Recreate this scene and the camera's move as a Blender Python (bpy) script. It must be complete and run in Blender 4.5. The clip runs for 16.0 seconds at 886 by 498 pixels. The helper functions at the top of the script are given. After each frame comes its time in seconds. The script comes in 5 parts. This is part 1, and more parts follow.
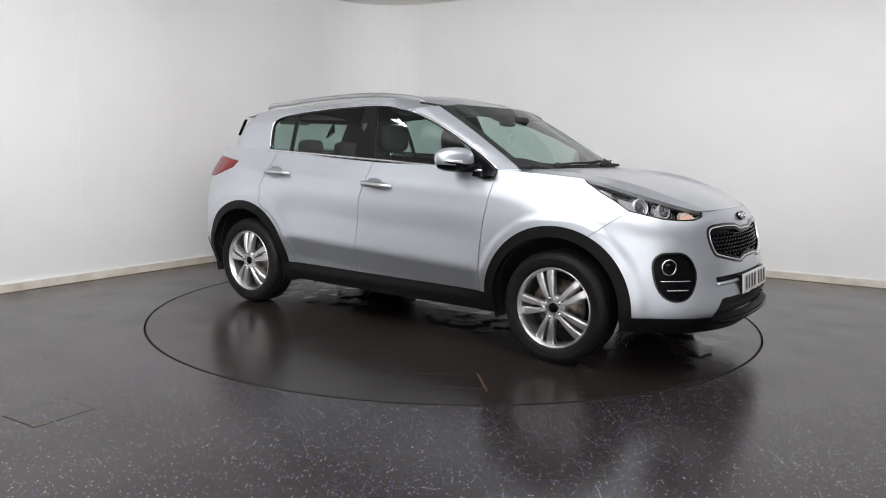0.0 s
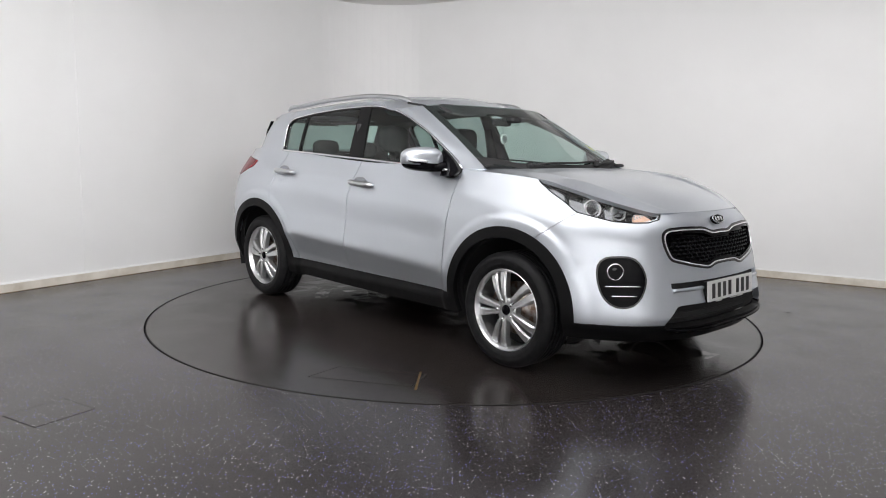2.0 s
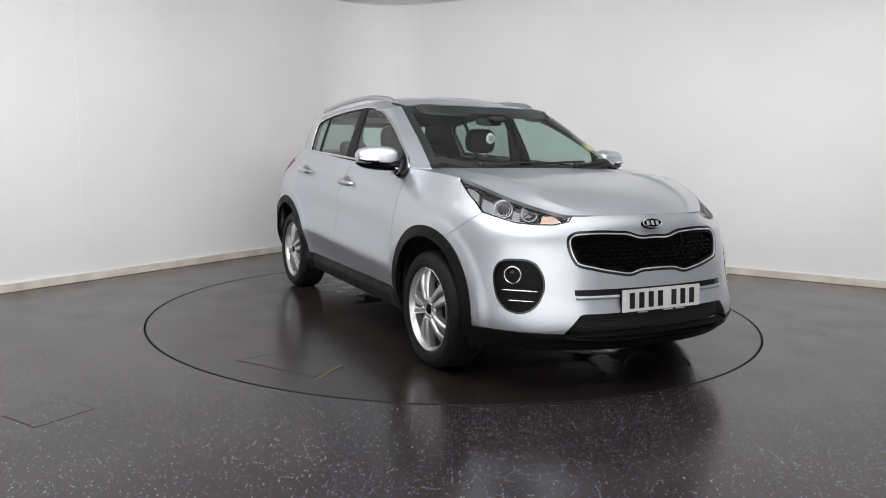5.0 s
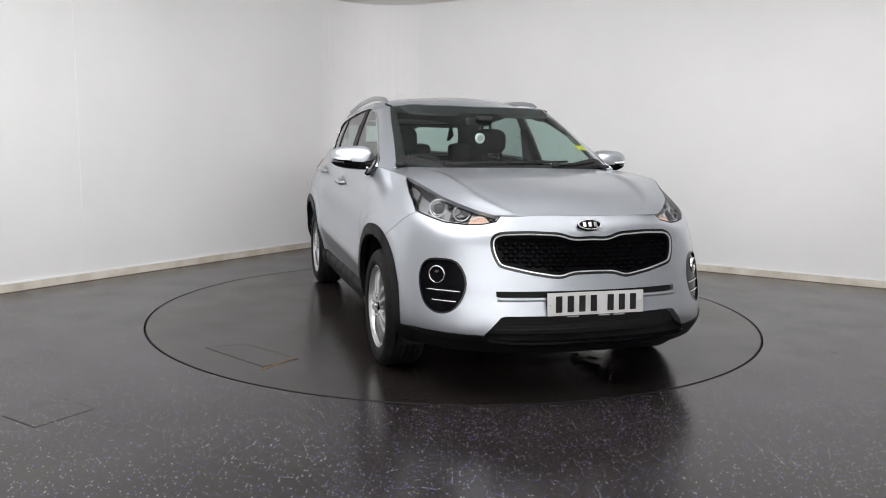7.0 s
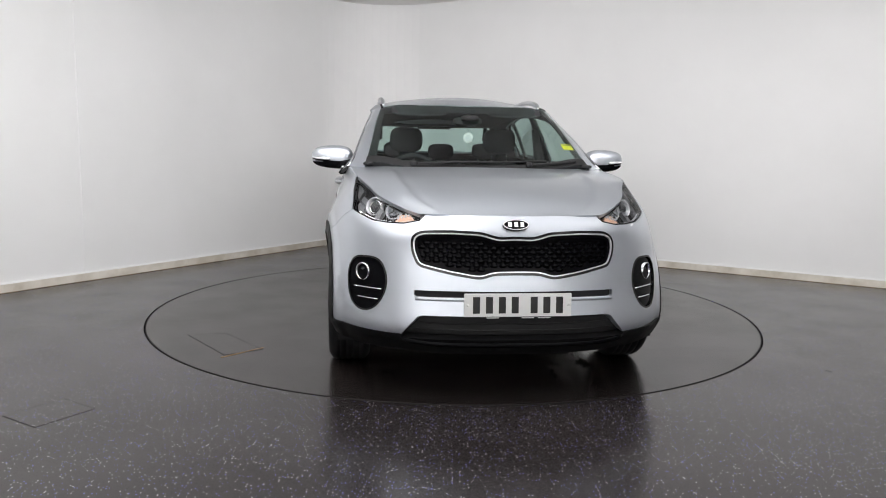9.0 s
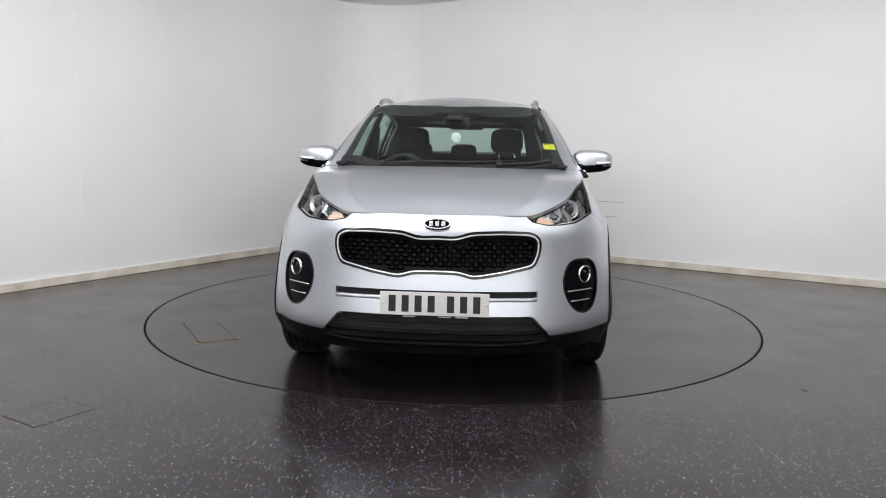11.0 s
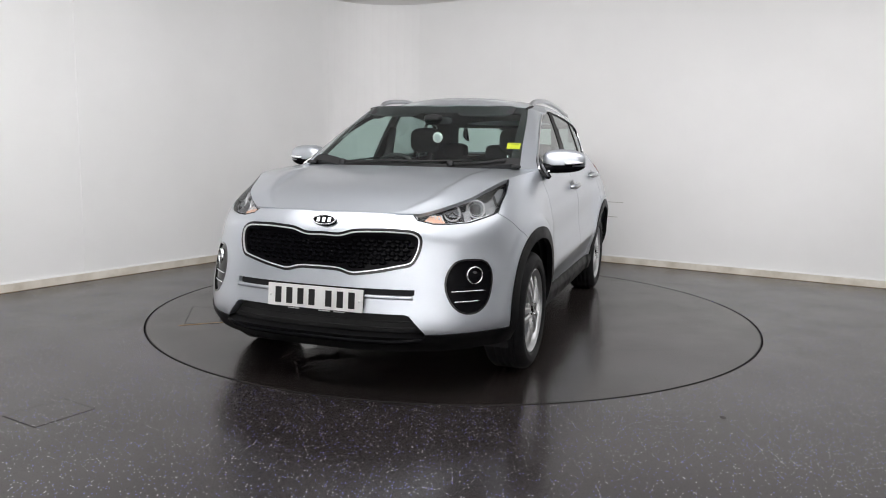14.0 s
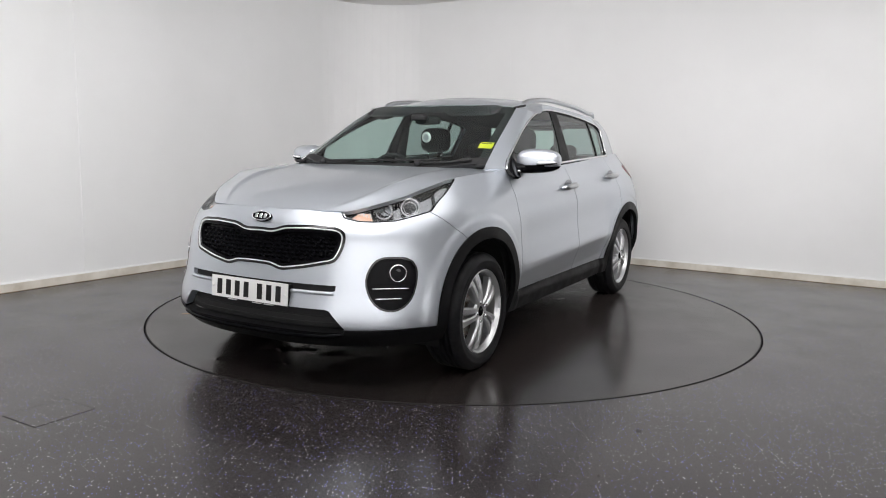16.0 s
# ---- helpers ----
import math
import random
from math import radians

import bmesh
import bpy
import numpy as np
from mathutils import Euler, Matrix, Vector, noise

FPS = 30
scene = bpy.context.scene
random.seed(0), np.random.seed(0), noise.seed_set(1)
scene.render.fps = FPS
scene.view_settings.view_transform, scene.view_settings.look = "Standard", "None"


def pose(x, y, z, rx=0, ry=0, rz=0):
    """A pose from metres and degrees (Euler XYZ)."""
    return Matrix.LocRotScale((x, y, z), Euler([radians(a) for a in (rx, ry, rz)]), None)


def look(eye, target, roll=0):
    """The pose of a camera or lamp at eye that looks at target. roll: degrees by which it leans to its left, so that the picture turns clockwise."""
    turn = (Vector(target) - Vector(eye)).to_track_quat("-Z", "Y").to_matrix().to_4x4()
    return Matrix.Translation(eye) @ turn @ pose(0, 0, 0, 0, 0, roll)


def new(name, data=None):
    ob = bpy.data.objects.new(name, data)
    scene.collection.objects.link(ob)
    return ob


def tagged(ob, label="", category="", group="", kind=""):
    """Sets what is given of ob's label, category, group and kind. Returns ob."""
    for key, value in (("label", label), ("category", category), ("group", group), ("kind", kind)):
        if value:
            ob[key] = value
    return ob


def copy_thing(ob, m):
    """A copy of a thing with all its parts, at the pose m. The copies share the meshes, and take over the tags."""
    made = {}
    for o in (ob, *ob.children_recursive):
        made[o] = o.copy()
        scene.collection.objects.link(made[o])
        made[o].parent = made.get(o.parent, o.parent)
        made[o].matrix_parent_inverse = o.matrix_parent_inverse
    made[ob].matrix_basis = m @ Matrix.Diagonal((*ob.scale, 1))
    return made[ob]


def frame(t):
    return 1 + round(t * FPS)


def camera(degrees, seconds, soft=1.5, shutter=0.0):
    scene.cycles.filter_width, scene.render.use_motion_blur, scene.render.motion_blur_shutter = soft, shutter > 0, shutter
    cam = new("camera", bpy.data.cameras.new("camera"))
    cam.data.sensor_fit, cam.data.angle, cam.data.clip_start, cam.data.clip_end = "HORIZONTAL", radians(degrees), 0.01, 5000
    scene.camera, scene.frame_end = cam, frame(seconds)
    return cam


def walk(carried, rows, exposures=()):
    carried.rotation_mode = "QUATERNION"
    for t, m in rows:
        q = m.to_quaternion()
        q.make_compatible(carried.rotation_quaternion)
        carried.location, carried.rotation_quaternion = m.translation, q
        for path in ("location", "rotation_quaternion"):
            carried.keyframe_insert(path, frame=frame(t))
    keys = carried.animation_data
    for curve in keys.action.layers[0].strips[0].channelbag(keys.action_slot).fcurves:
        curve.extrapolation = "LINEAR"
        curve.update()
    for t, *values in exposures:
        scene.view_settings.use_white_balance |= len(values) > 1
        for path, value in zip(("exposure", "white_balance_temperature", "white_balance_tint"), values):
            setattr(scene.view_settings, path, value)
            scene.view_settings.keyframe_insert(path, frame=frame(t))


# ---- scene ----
# ---- camera: stands still before the turntable ----
cam = camera(61.54, 16.0, soft=1.0)
EYE = Vector((0.0, -5.6455, 1.215))
AIM = EYE + Vector((-0.01385, 0.99103, -0.13290))
walk(cam, [(0.0, look(EYE, AIM, 1.026)), (16.0, look(EYE, AIM, 1.026))],
     exposures=[(0.0, 0.17), (16.0, 0.17)])

# ---- light: daylight-white panels in the ceiling ----
CEIL = 2.985
world = bpy.data.worlds.new("world")
scene.world = world
world.use_nodes = True
world.node_tree.nodes["Background"].inputs[0].default_value = (0.9, 0.95, 1.0, 1)
world.node_tree.nodes["Background"].inputs[1].default_value = 0.02

# one wide overhead softbox before the car, small panels along the walls
SOFTBOX = (0.0, -2.6, 5.2, 3.4, 72.0)
PANELS = [(-2.56, -0.62, 60), (4.25, 0.35, -30), (-5.2, -5.4, 90)]
PANEL_W, PANEL_D, PANEL_POWER = 0.22, 0.11, 2.6
# floods under the ceiling, turned to the back walls
FLOODS = [((-2.5, -3.3), (-2.9, 1.8, 1.25), 29.0), ((-0.8, -3.3), (-1.5, 3.6, 1.6), 28.0), ((0.9, -2.5), (0.8, 3.1, 1.6), 22.0),
          ((2.6, -2.2), (2.8, 2.0, 1.4), 22.0), ((4.3, -2.8), (4.2, 1.0, 1.2), 8.0),
          # four added behind the camera, so the south wall bounces light onto the car
          ((-3.2, -5.9), (-3.2, -7.6, 1.1), 62.0), ((-1.1, -5.9), (-1.1, -7.6, 1.1), 62.0), ((1.1, -5.9), (1.1, -7.6, 1.1), 62.0), ((3.2, -5.9), (3.2, -7.6, 1.1), 62.0)]
FLOOD_W, FLOOD_D, FLOOD_Z = 1.5, 0.62, 2.70


def area_lamp(name, x, y, z, w, d, power, turn=0, aim=None, spread=180):
    data = bpy.data.lights.new(name, "AREA")
    data.shape, data.size, data.size_y = "RECTANGLE", w, d
    data.energy, data.color, data.spread = power, (1.0, 0.985, 0.98), radians(spread)
    new(name, data).matrix_basis = pose(x, y, z, 0, 0, turn) if aim is None else look((x, y, z), aim)


area_lamp("softbox_light", SOFTBOX[0], SOFTBOX[1], CEIL - 0.085, SOFTBOX[2], SOFTBOX[3], SOFTBOX[4])
for px, py, turn in PANELS:
    area_lamp("panel_light", px, py, CEIL - 0.045, PANEL_W, PANEL_D, PANEL_POWER, turn)
for (px, py), aim, power in FLOODS:
    area_lamp("flood_light", px, py, FLOOD_Z, FLOOD_W, FLOOD_D, power, 0, aim, 122 if py > -5 else 180)


# ---- materials ----
def material(name, color=(0.5, 0.5, 0.5), rough=0.5, metal=0.0, coat=0.0, spec=0.5, emit=None, strength=0.0):
    m = bpy.data.materials.new(name)
    m.use_nodes = True
    b = m.node_tree.nodes["Principled BSDF"]
    b.inputs["Base Color"].default_value = (*color, 1)
    b.inputs["Roughness"].default_value = rough
    b.inputs["Metallic"].default_value = metal
    b.inputs["Coat Weight"].default_value = coat
    b.inputs["Coat Roughness"].default_value = 0.04
    b.inputs["Specular IOR Level"].default_value = spec
    if emit:
        b.inputs["Emission Color"].default_value = (*emit, 1)
        b.inputs["Emission Strength"].default_value = strength
    return m


def node(m, kind, **props):
    n = m.node_tree.nodes.new(kind)
    for k, v in props.items():
        if k == "op":
            n.operation = v
        elif k == "mix":
            n.data_type, n.blend_type = "RGBA", v
        elif k == "feature":
            n.feature = v
        else:
            n.inputs[k].default_value = v
    return n


def wire(m, a, out, b, inp):
    m.node_tree.links.new(a.outputs[out], b.inputs[inp])


def ramp(m, src, out, stops):
    r = m.node_tree.nodes.new("ShaderNodeValToRGB")
    wire(m, src, out, r, 0)
    while len(r.color_ramp.elements) < len(stops):
        r.color_ramp.elements.new(0.5)
    for e, (p, c) in zip(r.color_ramp.elements, stops):
        e.position, e.color = p, (*c, 1) if len(c) == 3 else c
    return r


def noisy(m, scale, detail=4.0, rough=0.55):
    tc = m.node_tree.nodes.new("ShaderNodeTexCoord")
    n = m.node_tree.nodes.new("ShaderNodeTexNoise")
    n.inputs["Scale"].default_value = scale
    n.inputs["Detail"].default_value = detail
    n.inputs["Roughness"].default_value = rough
    wire(m, tc, "Object", n, "Vector")
    return n


def vary(m, scale, dark, light, detail=4.0, lo=0.35, hi=0.65):
    """Base colour between two tones by noise."""
    n = noisy(m, scale, detail)
    r = ramp(m, n, "Fac", [(lo, dark), (hi, light)])
    wire(m, r, "Color", m.node_tree.nodes["Principled BSDF"], "Base Color")
    return r


def rough_vary(m, scale, a, b, detail=4.0):
    n = noisy(m, scale, detail)
    r = ramp(m, n, "Fac", [(0.35, (a, a, a)), (0.65, (b, b, b))])
    wire(m, r, "Color", m.node_tree.nodes["Principled BSDF"], "Roughness")


def bumpy(m, scale, strength, dist=0.002, detail=4.0):
    n = noisy(m, scale, detail)
    bp = m.node_tree.nodes.new("ShaderNodeBump")
    bp.inputs["Strength"].default_value = strength
    bp.inputs["Distance"].default_value = dist
    wire(m, n, "Fac", bp, "Height")
    wire(m, bp, "Normal", m.node_tree.nodes["Principled BSDF"], "Normal")


def floor_material(name, flecks, tone):
    """Dark safety vinyl, polished by cleaning; glints of white and blue grit in it."""
    m = material(name, tone, 0.2, spec=0.5)
    b = m.node_tree.nodes["Principled BSDF"]
    tc = m.node_tree.nodes.new("ShaderNodeTexCoord")
    big = noisy(m, 0.9, 5.0)
    base = ramp(m, big, "Fac", [(0.3, tuple(c * 0.86 for c in tone)), (0.7, tuple(c * 1.14 for c in tone))])
    last, out = base, "Color"
    for scale, keep, size, col in ((66, 0.58, 0.17, (0.80, 0.80, 0.86)), (70, 0.58, 0.17, (0.26, 0.27, 0.80)),
                                   (150, 0.60, 0.22, (0.13, 0.125, 0.14))):
        if not flecks:
            break
        v = m.node_tree.nodes.new("ShaderNodeTexVoronoi")
        v.inputs["Scale"].default_value = scale
        wire(m, tc, "Object", v, "Vector")
        near = node(m, "ShaderNodeMath", op="LESS_THAN")
        near.inputs[1].default_value = size
        wire(m, v, "Distance", near, 0)
        sep = m.node_tree.nodes.new("ShaderNodeSeparateColor")
        wire(m, v, "Color", sep, 0)
        pick = node(m, "ShaderNodeMath", op="GREATER_THAN")
        pick.inputs[1].default_value = keep
        wire(m, sep, 0, pick, 0)
        both = node(m, "ShaderNodeMath", op="MULTIPLY")
        wire(m, near, 0, both, 0)
        wire(m, pick, 0, both, 1)
        mx = node(m, "ShaderNodeMix", mix="MIX")
        mx.inputs["B"].default_value = (1, 1, 1, 1)
        mx.inputs[7].default_value = (*col, 1)
        wire(m, both, 0, mx, 0)
        wire(m, last, out, mx, 6)
        last, out = mx, 2
    wire(m, last, out, b, "Base Color")
    rn = noisy(m, 2.2, 6.0)
    rr = ramp(m, rn, "Fac", [(0.3, (0.18,) * 3), (0.7, (0.27,) * 3)])
    if flecks:
        wire(m, rr, "Color", b, "Roughness")
    else:
        # damp patches left by the washed car, smooth and glossy, on the middle of the deck
        wet = noisy(m, 5.5, 5.0, 0.6)
        mask = ramp(m, wet, "Fac", [(0.53, (0.0,) * 3), (0.55, (1.0,) * 3)])
        sep = m.node_tree.nodes.new("ShaderNodeSeparateXYZ")
        wire(m, tc, "Object", sep, 0)
        near = []
        for axis, reach in ((0, 2.0), (1, 0.60)):
            ab = node(m, "ShaderNodeMath", op="ABSOLUTE")
            wire(m, sep, axis, ab, 0)
            lt = node(m, "ShaderNodeMath", op="LESS_THAN")
            lt.inputs[1].default_value = reach
            wire(m, ab, 0, lt, 0)
            near.append(lt)
        area = node(m, "ShaderNodeMath", op="MULTIPLY")
        wire(m, near[0], 0, area, 0)
        wire(m, near[1], 0, area, 1)
        damp = node(m, "ShaderNodeMath", op="MULTIPLY")
        wire(m, area, 0, damp, 0)
        wire(m, mask, "Color", damp, 1)
        mr = node(m, "ShaderNodeMix", mix="MIX")
        mr.inputs[7].default_value = (0.045, 0.045, 0.045, 1)
        wire(m, damp, 0, mr, 0)
        wire(m, rr, "Color", mr, 6)
        wire(m, mr, 2, b, "Roughness")
    bn = noisy(m, 160.0, 3.0)
    bp = m.node_tree.nodes.new("ShaderNodeBump")
    bp.inputs["Strength"].default_value, bp.inputs["Distance"].default_value = 0.10, 0.001
    wire(m, bn, "Fac", bp, "Height")
    wire(m, bp, "Normal", b, "Normal")
    return m


WALL = material("wall_paint", (0.78, 0.775, 0.77), 0.6)
vary(WALL, 0.7, (0.80, 0.80, 0.80), (0.85, 0.85, 0.85), 5.0)
bumpy(WALL, 60.0, 0.08, 0.002)
CEILING = material("ceiling_paint", (0.72, 0.71, 0.70), 0.7)
vary(CEILING, 1.2, (0.78, 0.775, 0.77), (0.84, 0.835, 0.83))
SKIRT = material("skirting_paint", (0.72, 0.68, 0.58), 0.45)
vary(SKIRT, 5.0, (0.56, 0.51, 0.43), (0.76, 0.72, 0.65), 6.0)
# brown-black for the shadow line painted at the skirting's foot
FOOT_SHADE = material("skirting_foot_shade", (0.16, 0.11, 0.07), 0.7)
vary(FOOT_SHADE, 8.0, (0.10, 0.07, 0.045), (0.30, 0.22, 0.14), 6.0)
FLOOR = floor_material("safety_vinyl", True, (0.0310, 0.0255, 0.0250))
DECK = floor_material("turntable_vinyl", False, (0.0245, 0.0200, 0.0188))
GAP = material("gap_black", (0.006, 0.006, 0.006), 0.7)
SEAM = material("floor_seam", (0.012, 0.012, 0.012), 0.5)
BRASS = material("brass_trim", (0.40, 0.25, 0.11), 0.42, 1.0)
rough_vary(BRASS, 40, 0.25, 0.5)
STEEL = material("white_steel", (0.75, 0.75, 0.76), 0.4)
GLOW = material("panel_diffuser", (0.8, 0.8, 0.8), 0.5)


# ---- mesh helpers ----
def mesh_of(bm, name):
    bmesh.ops.recalc_face_normals(bm, faces=bm.faces)
    me = bpy.data.meshes.new(name)
    bm.to_mesh(me)
    bm.free()
    return me


def part(name, bm, mat, parent=None, label="", smooth=False):
    """One bmesh as one mesh object, under a thing or a part."""
    me = mesh_of(bm, name)
    me.materials.append(mat)
    if smooth:
        me.shade_smooth()
    ob = new(name, me)
    ob.parent = parent
    return tagged(ob, label)


def box(bm, x0, x1, y0, y1, z0, z1, bevel=0.0, m=None):
    vs = [bm.verts.new((x, y, z)) for x in (x0, x1) for y in (y0, y1) for z in (z0, z1)]
    for a, b, c, d in ((0, 1, 3, 2), (4, 6, 7, 5), (0, 4, 5, 1), (2, 3, 7, 6), (0, 2, 6, 4), (1, 5, 7, 3)):
        bm.faces.new((vs[a], vs[b], vs[c], vs[d]))
    if bevel:
        es = list({e for v in vs for e in v.link_edges})
        got = bmesh.ops.bevel(bm, geom=es, offset=bevel, segments=2, affect="EDGES", profile=0.5)
        vs = list({v for f in got["faces"] for v in f.verts})
    if m is not None:
        bmesh.ops.transform(bm, matrix=m, verts=vs)
    return bm


def boxed(*a, **k):
    return box(bmesh.new(), *a, **k)


def prism(bm, outline, z0, z1):
    """A closed outline in the plan, from z0 to z1."""
    lo = [bm.verts.new((x, y, z0)) for x, y in outline]
    hi = [bm.verts.new((x, y, z1)) for x, y in outline]
    n = len(outline)
    for i in range(n):
        j = (i + 1) % n
        bm.faces.new((lo[i], lo[j], hi[j], hi[i]))
    bm.faces.new(lo[::-1])
    bm.faces.new(hi)
    return bm


def ring(bm, r0, r1, z0, z1, n=160, m=None):
    """A flat ring with thickness."""
    rows = []
    for i in range(n):
        a = 2 * math.pi * i / n
        c, s = math.cos(a), math.sin(a)
        rows.append([bm.verts.new((r * c, r * s, z)) for r, z in ((r0, z0), (r1, z0), (r1, z1), (r0, z1))])
    for i in range(n):
        a, b = rows[i], rows[(i + 1) % n]
        for k in range(4):
            bm.faces.new((a[k], b[k], b[(k + 1) % 4], a[(k + 1) % 4]))
    if m is not None:
        bmesh.ops.transform(bm, matrix=m, verts=[v for r in rows for v in r])
    return bm


def tube(bm, pts, r, n=8, closed=False):
    """A round bar along points; r one radius or one a point."""
    pts = [Vector(p) for p in pts]
    k = len(pts)
    rows, up = [], Vector((0, 0, 1))
    for i, p in enumerate(pts):
        a = pts[(i - 1) % k] if closed or i else p
        b = pts[(i + 1) % k] if closed or i < k - 1 else p
        d = (b - a).normalized()
        side = d.cross(up if abs(d.z) < 0.95 else Vector((1, 0, 0))).normalized()
        top = side.cross(d)
        rad = r[i] if isinstance(r, (list, tuple)) else r
        rows.append([bm.verts.new(p + (side * math.cos(2 * math.pi * j / n) + top * math.sin(2 * math.pi * j / n)) * rad) for j in range(n)])
    for i in range(k if closed else k - 1):
        a, b = rows[i], rows[(i + 1) % k]
        for j in range(n):
            bm.faces.new((a[j], a[(j + 1) % n], b[(j + 1) % n], b[j]))
    if not closed:
        bm.faces.new(rows[0][::-1])
        bm.faces.new(rows[-1])
    return bm


# ---- the room: two walls that meet in a rounded corner, closed behind the camera ----
CORNER = Vector((-1.16, 4.28))
LEFT_DIR = Vector((-0.518, -0.855)).normalized()
RIGHT_DIR = Vector((0.864, -0.503)).normalized()
ROUND = 0.9


def rounded_corner(offset, n=14):
    """The wall's face in the corner, moved out by offset."""
    c = CORNER + (LEFT_DIR + RIGHT_DIR) * ROUND
    a0 = math.atan2(-RIGHT_DIR.y, -RIGHT_DIR.x)
    a1 = math.atan2(-LEFT_DIR.y, -LEFT_DIR.x)
    return [c + Vector((math.cos(a0 + (a1 - a0) * i / n), math.sin(a0 + (a1 - a0) * i / n))) * (ROUND + offset) for i in range(n + 1)]


def wall_strip(name, inner, outer, z0, z1, mat, label, category="wall"):
    bm = bmesh.new()
    prism(bm, list(inner) + list(reversed(outer)), z0, z1)
    ob = part(name, bm, mat)
    return tagged(ob, label, category, kind="structure")


def out_of(d, centre_dir):
    n = Vector((-d.y, d.x))
    return n if n.dot(centre_dir) > 0 else -n


arc_in, arc_out = rounded_corner(0.0), rounded_corner(0.15)
L0, R0 = arc_in[0], arc_in[-1]
NL, NR = out_of(LEFT_DIR, CORNER), out_of(RIGHT_DIR, CORNER)
L1, R1 = L0 + LEFT_DIR * 9.0, R0 + RIGHT_DIR * 8.0
BACK_A, BACK_B = Vector((-6.6, -7.6)), Vector((7.2, -7.6))
wall_strip("wall_corner", arc_in, arc_out, 0.0, CEIL, WALL, "white painted wall curving round the room's corner")
wall_strip("wall_west", [L1, L0], [L1 + NL * 0.15, L0 + NL * 0.15], 0.0, CEIL, WALL, "long white painted board wall, slightly scuffed")
wall_strip("wall_north", [R0, R1], [R0 + NR * 0.15, R1 + NR * 0.15], 0.0, CEIL, WALL, "plain white painted studio wall")
# walls out of view; the south one reflects the added floods forward
for name, a, b in (("wall_southwest", L1, BACK_A), ("wall_south", BACK_A, BACK_B), ("wall_east", BACK_B, R1)):
    d = (b - a).normalized()
    n = Vector((d.y, -d.x))
    if n.dot((a + b) / 2) < 0:
        n = -n
    wall_strip(name, [a, b], [a + n * 0.15, b + n * 0.15], 0.0, CEIL, WALL, "plain white painted studio wall")

# skirting board, proud of the wall by 18 mm, in lengths with a chamfered top
for name, a, b, n in (("baseboard", L1, L0, NL), ("baseboard", R0, R1, NR)):
    bm = bmesh.new()
    prism(bm, [a, b, b - n * 0.020, a - n * 0.020], 0.0, 0.070)
    tagged(part(name, bm, SKIRT), "cream painted wooden skirting board, uneven in tone", "baseboard", kind="structure")
    bm = bmesh.new()
    prism(bm, [a, b, b - n * 0.014, a - n * 0.014], 0.070, 0.081)
    tagged(part("trim", bm, WALL), "white painted top edge of the skirting board", "trim", kind="structure")
    # low dark strip that draws the shadow line under the board
    bm = bmesh.new()
    prism(bm, [a - n * 0.020, b - n * 0.020, b - n * 0.027, a - n * 0.027], 0.0, 0.005)
    tagged(part("trim", bm, FOOT_SHADE), "dark line along the skirting's foot, painted as its shadow", "trim", kind="structure")
bm = bmesh.new()
inner = rounded_corner(-0.020)
prism(bm, list(arc_in) + list(reversed(inner)), 0.0, 0.070)
tagged(part("baseboard", bm, SKIRT), "cream skirting board bent round the corner", "baseboard", kind="structure")

# upright board joints in the walls
for at, n, z0, z1 in (((-3.255, 0.815), NL, 0.07, CEIL), ((0.62, 3.243), NR, 2.1, 2.42)):
    a = Vector(at)
    d = LEFT_DIR if n is NL else RIGHT_DIR
    base = (L0 + d * (a - L0).dot(d)) if n is NL else (R0 + d * (a - R0).dot(d))
    bm = bmesh.new()
    prism(bm, [base - d * 0.004, base + d * 0.004, base + d * 0.004 - n * 0.003, base - d * 0.004 - n * 0.003], z0, z1)
    tagged(part("trim", bm, WALL), "thin raised joint strip between wall boards", "trim", kind="structure")

bm = bmesh.new()
prism(bm, [tuple(v) for v in [L1 + NL * 0.15] + arc_out + [R1 + NR * 0.15, BACK_B + Vector((0.2, -0.2)), BACK_A + Vector((-0.2, -0.2))]], CEIL, CEIL + 0.12)
tagged(part("ceiling", bm, CEILING), "off-white flat ceiling with flush light panels", "ceiling", kind="structure")

# floor: one sheet with the turntable's round pit in it
TABLE_R = 2.2025
bm = bmesh.new()
N_ROUND = 180
inn = [bm.verts.new(((TABLE_R + 0.014) * math.cos(2 * math.pi * i / N_ROUND), (TABLE_R + 0.014) * math.sin(2 * math.pi * i / N_ROUND), 0)) for i in range(N_ROUND)]
low = [bm.verts.new((v.co.x, v.co.y, -0.25)) for v in inn]
out = []
for i in range(N_ROUND):
    a = 2 * math.pi * i / N_ROUND
    c, s = math.cos(a), math.sin(a)
    k = 9.0 / max(abs(c), abs(s))
    out.append(bm.verts.new((c * k, s * k, 0)))
for i in range(N_ROUND):
    j = (i + 1) % N_ROUND
    bm.faces.new((inn[i], inn[j], out[j], out[i]))
    bm.faces.new((low[i], low[j], inn[j], inn[i]))
floor = tagged(part("floor", bm, FLOOR), "dark grey polished safety vinyl floor with blue and white flecks", "floor", kind="structure")
bm = bmesh.new()
prism(bm, [((TABLE_R + 0.05) * math.cos(2 * math.pi * i / 90), (TABLE_R + 0.05) * math.sin(2 * math.pi * i / 90)) for i in range(90)], -0.27, -0.25)
tagged(part("pit", bm, GAP), "black floor of the pit under the turntable", "pit", kind="structure")


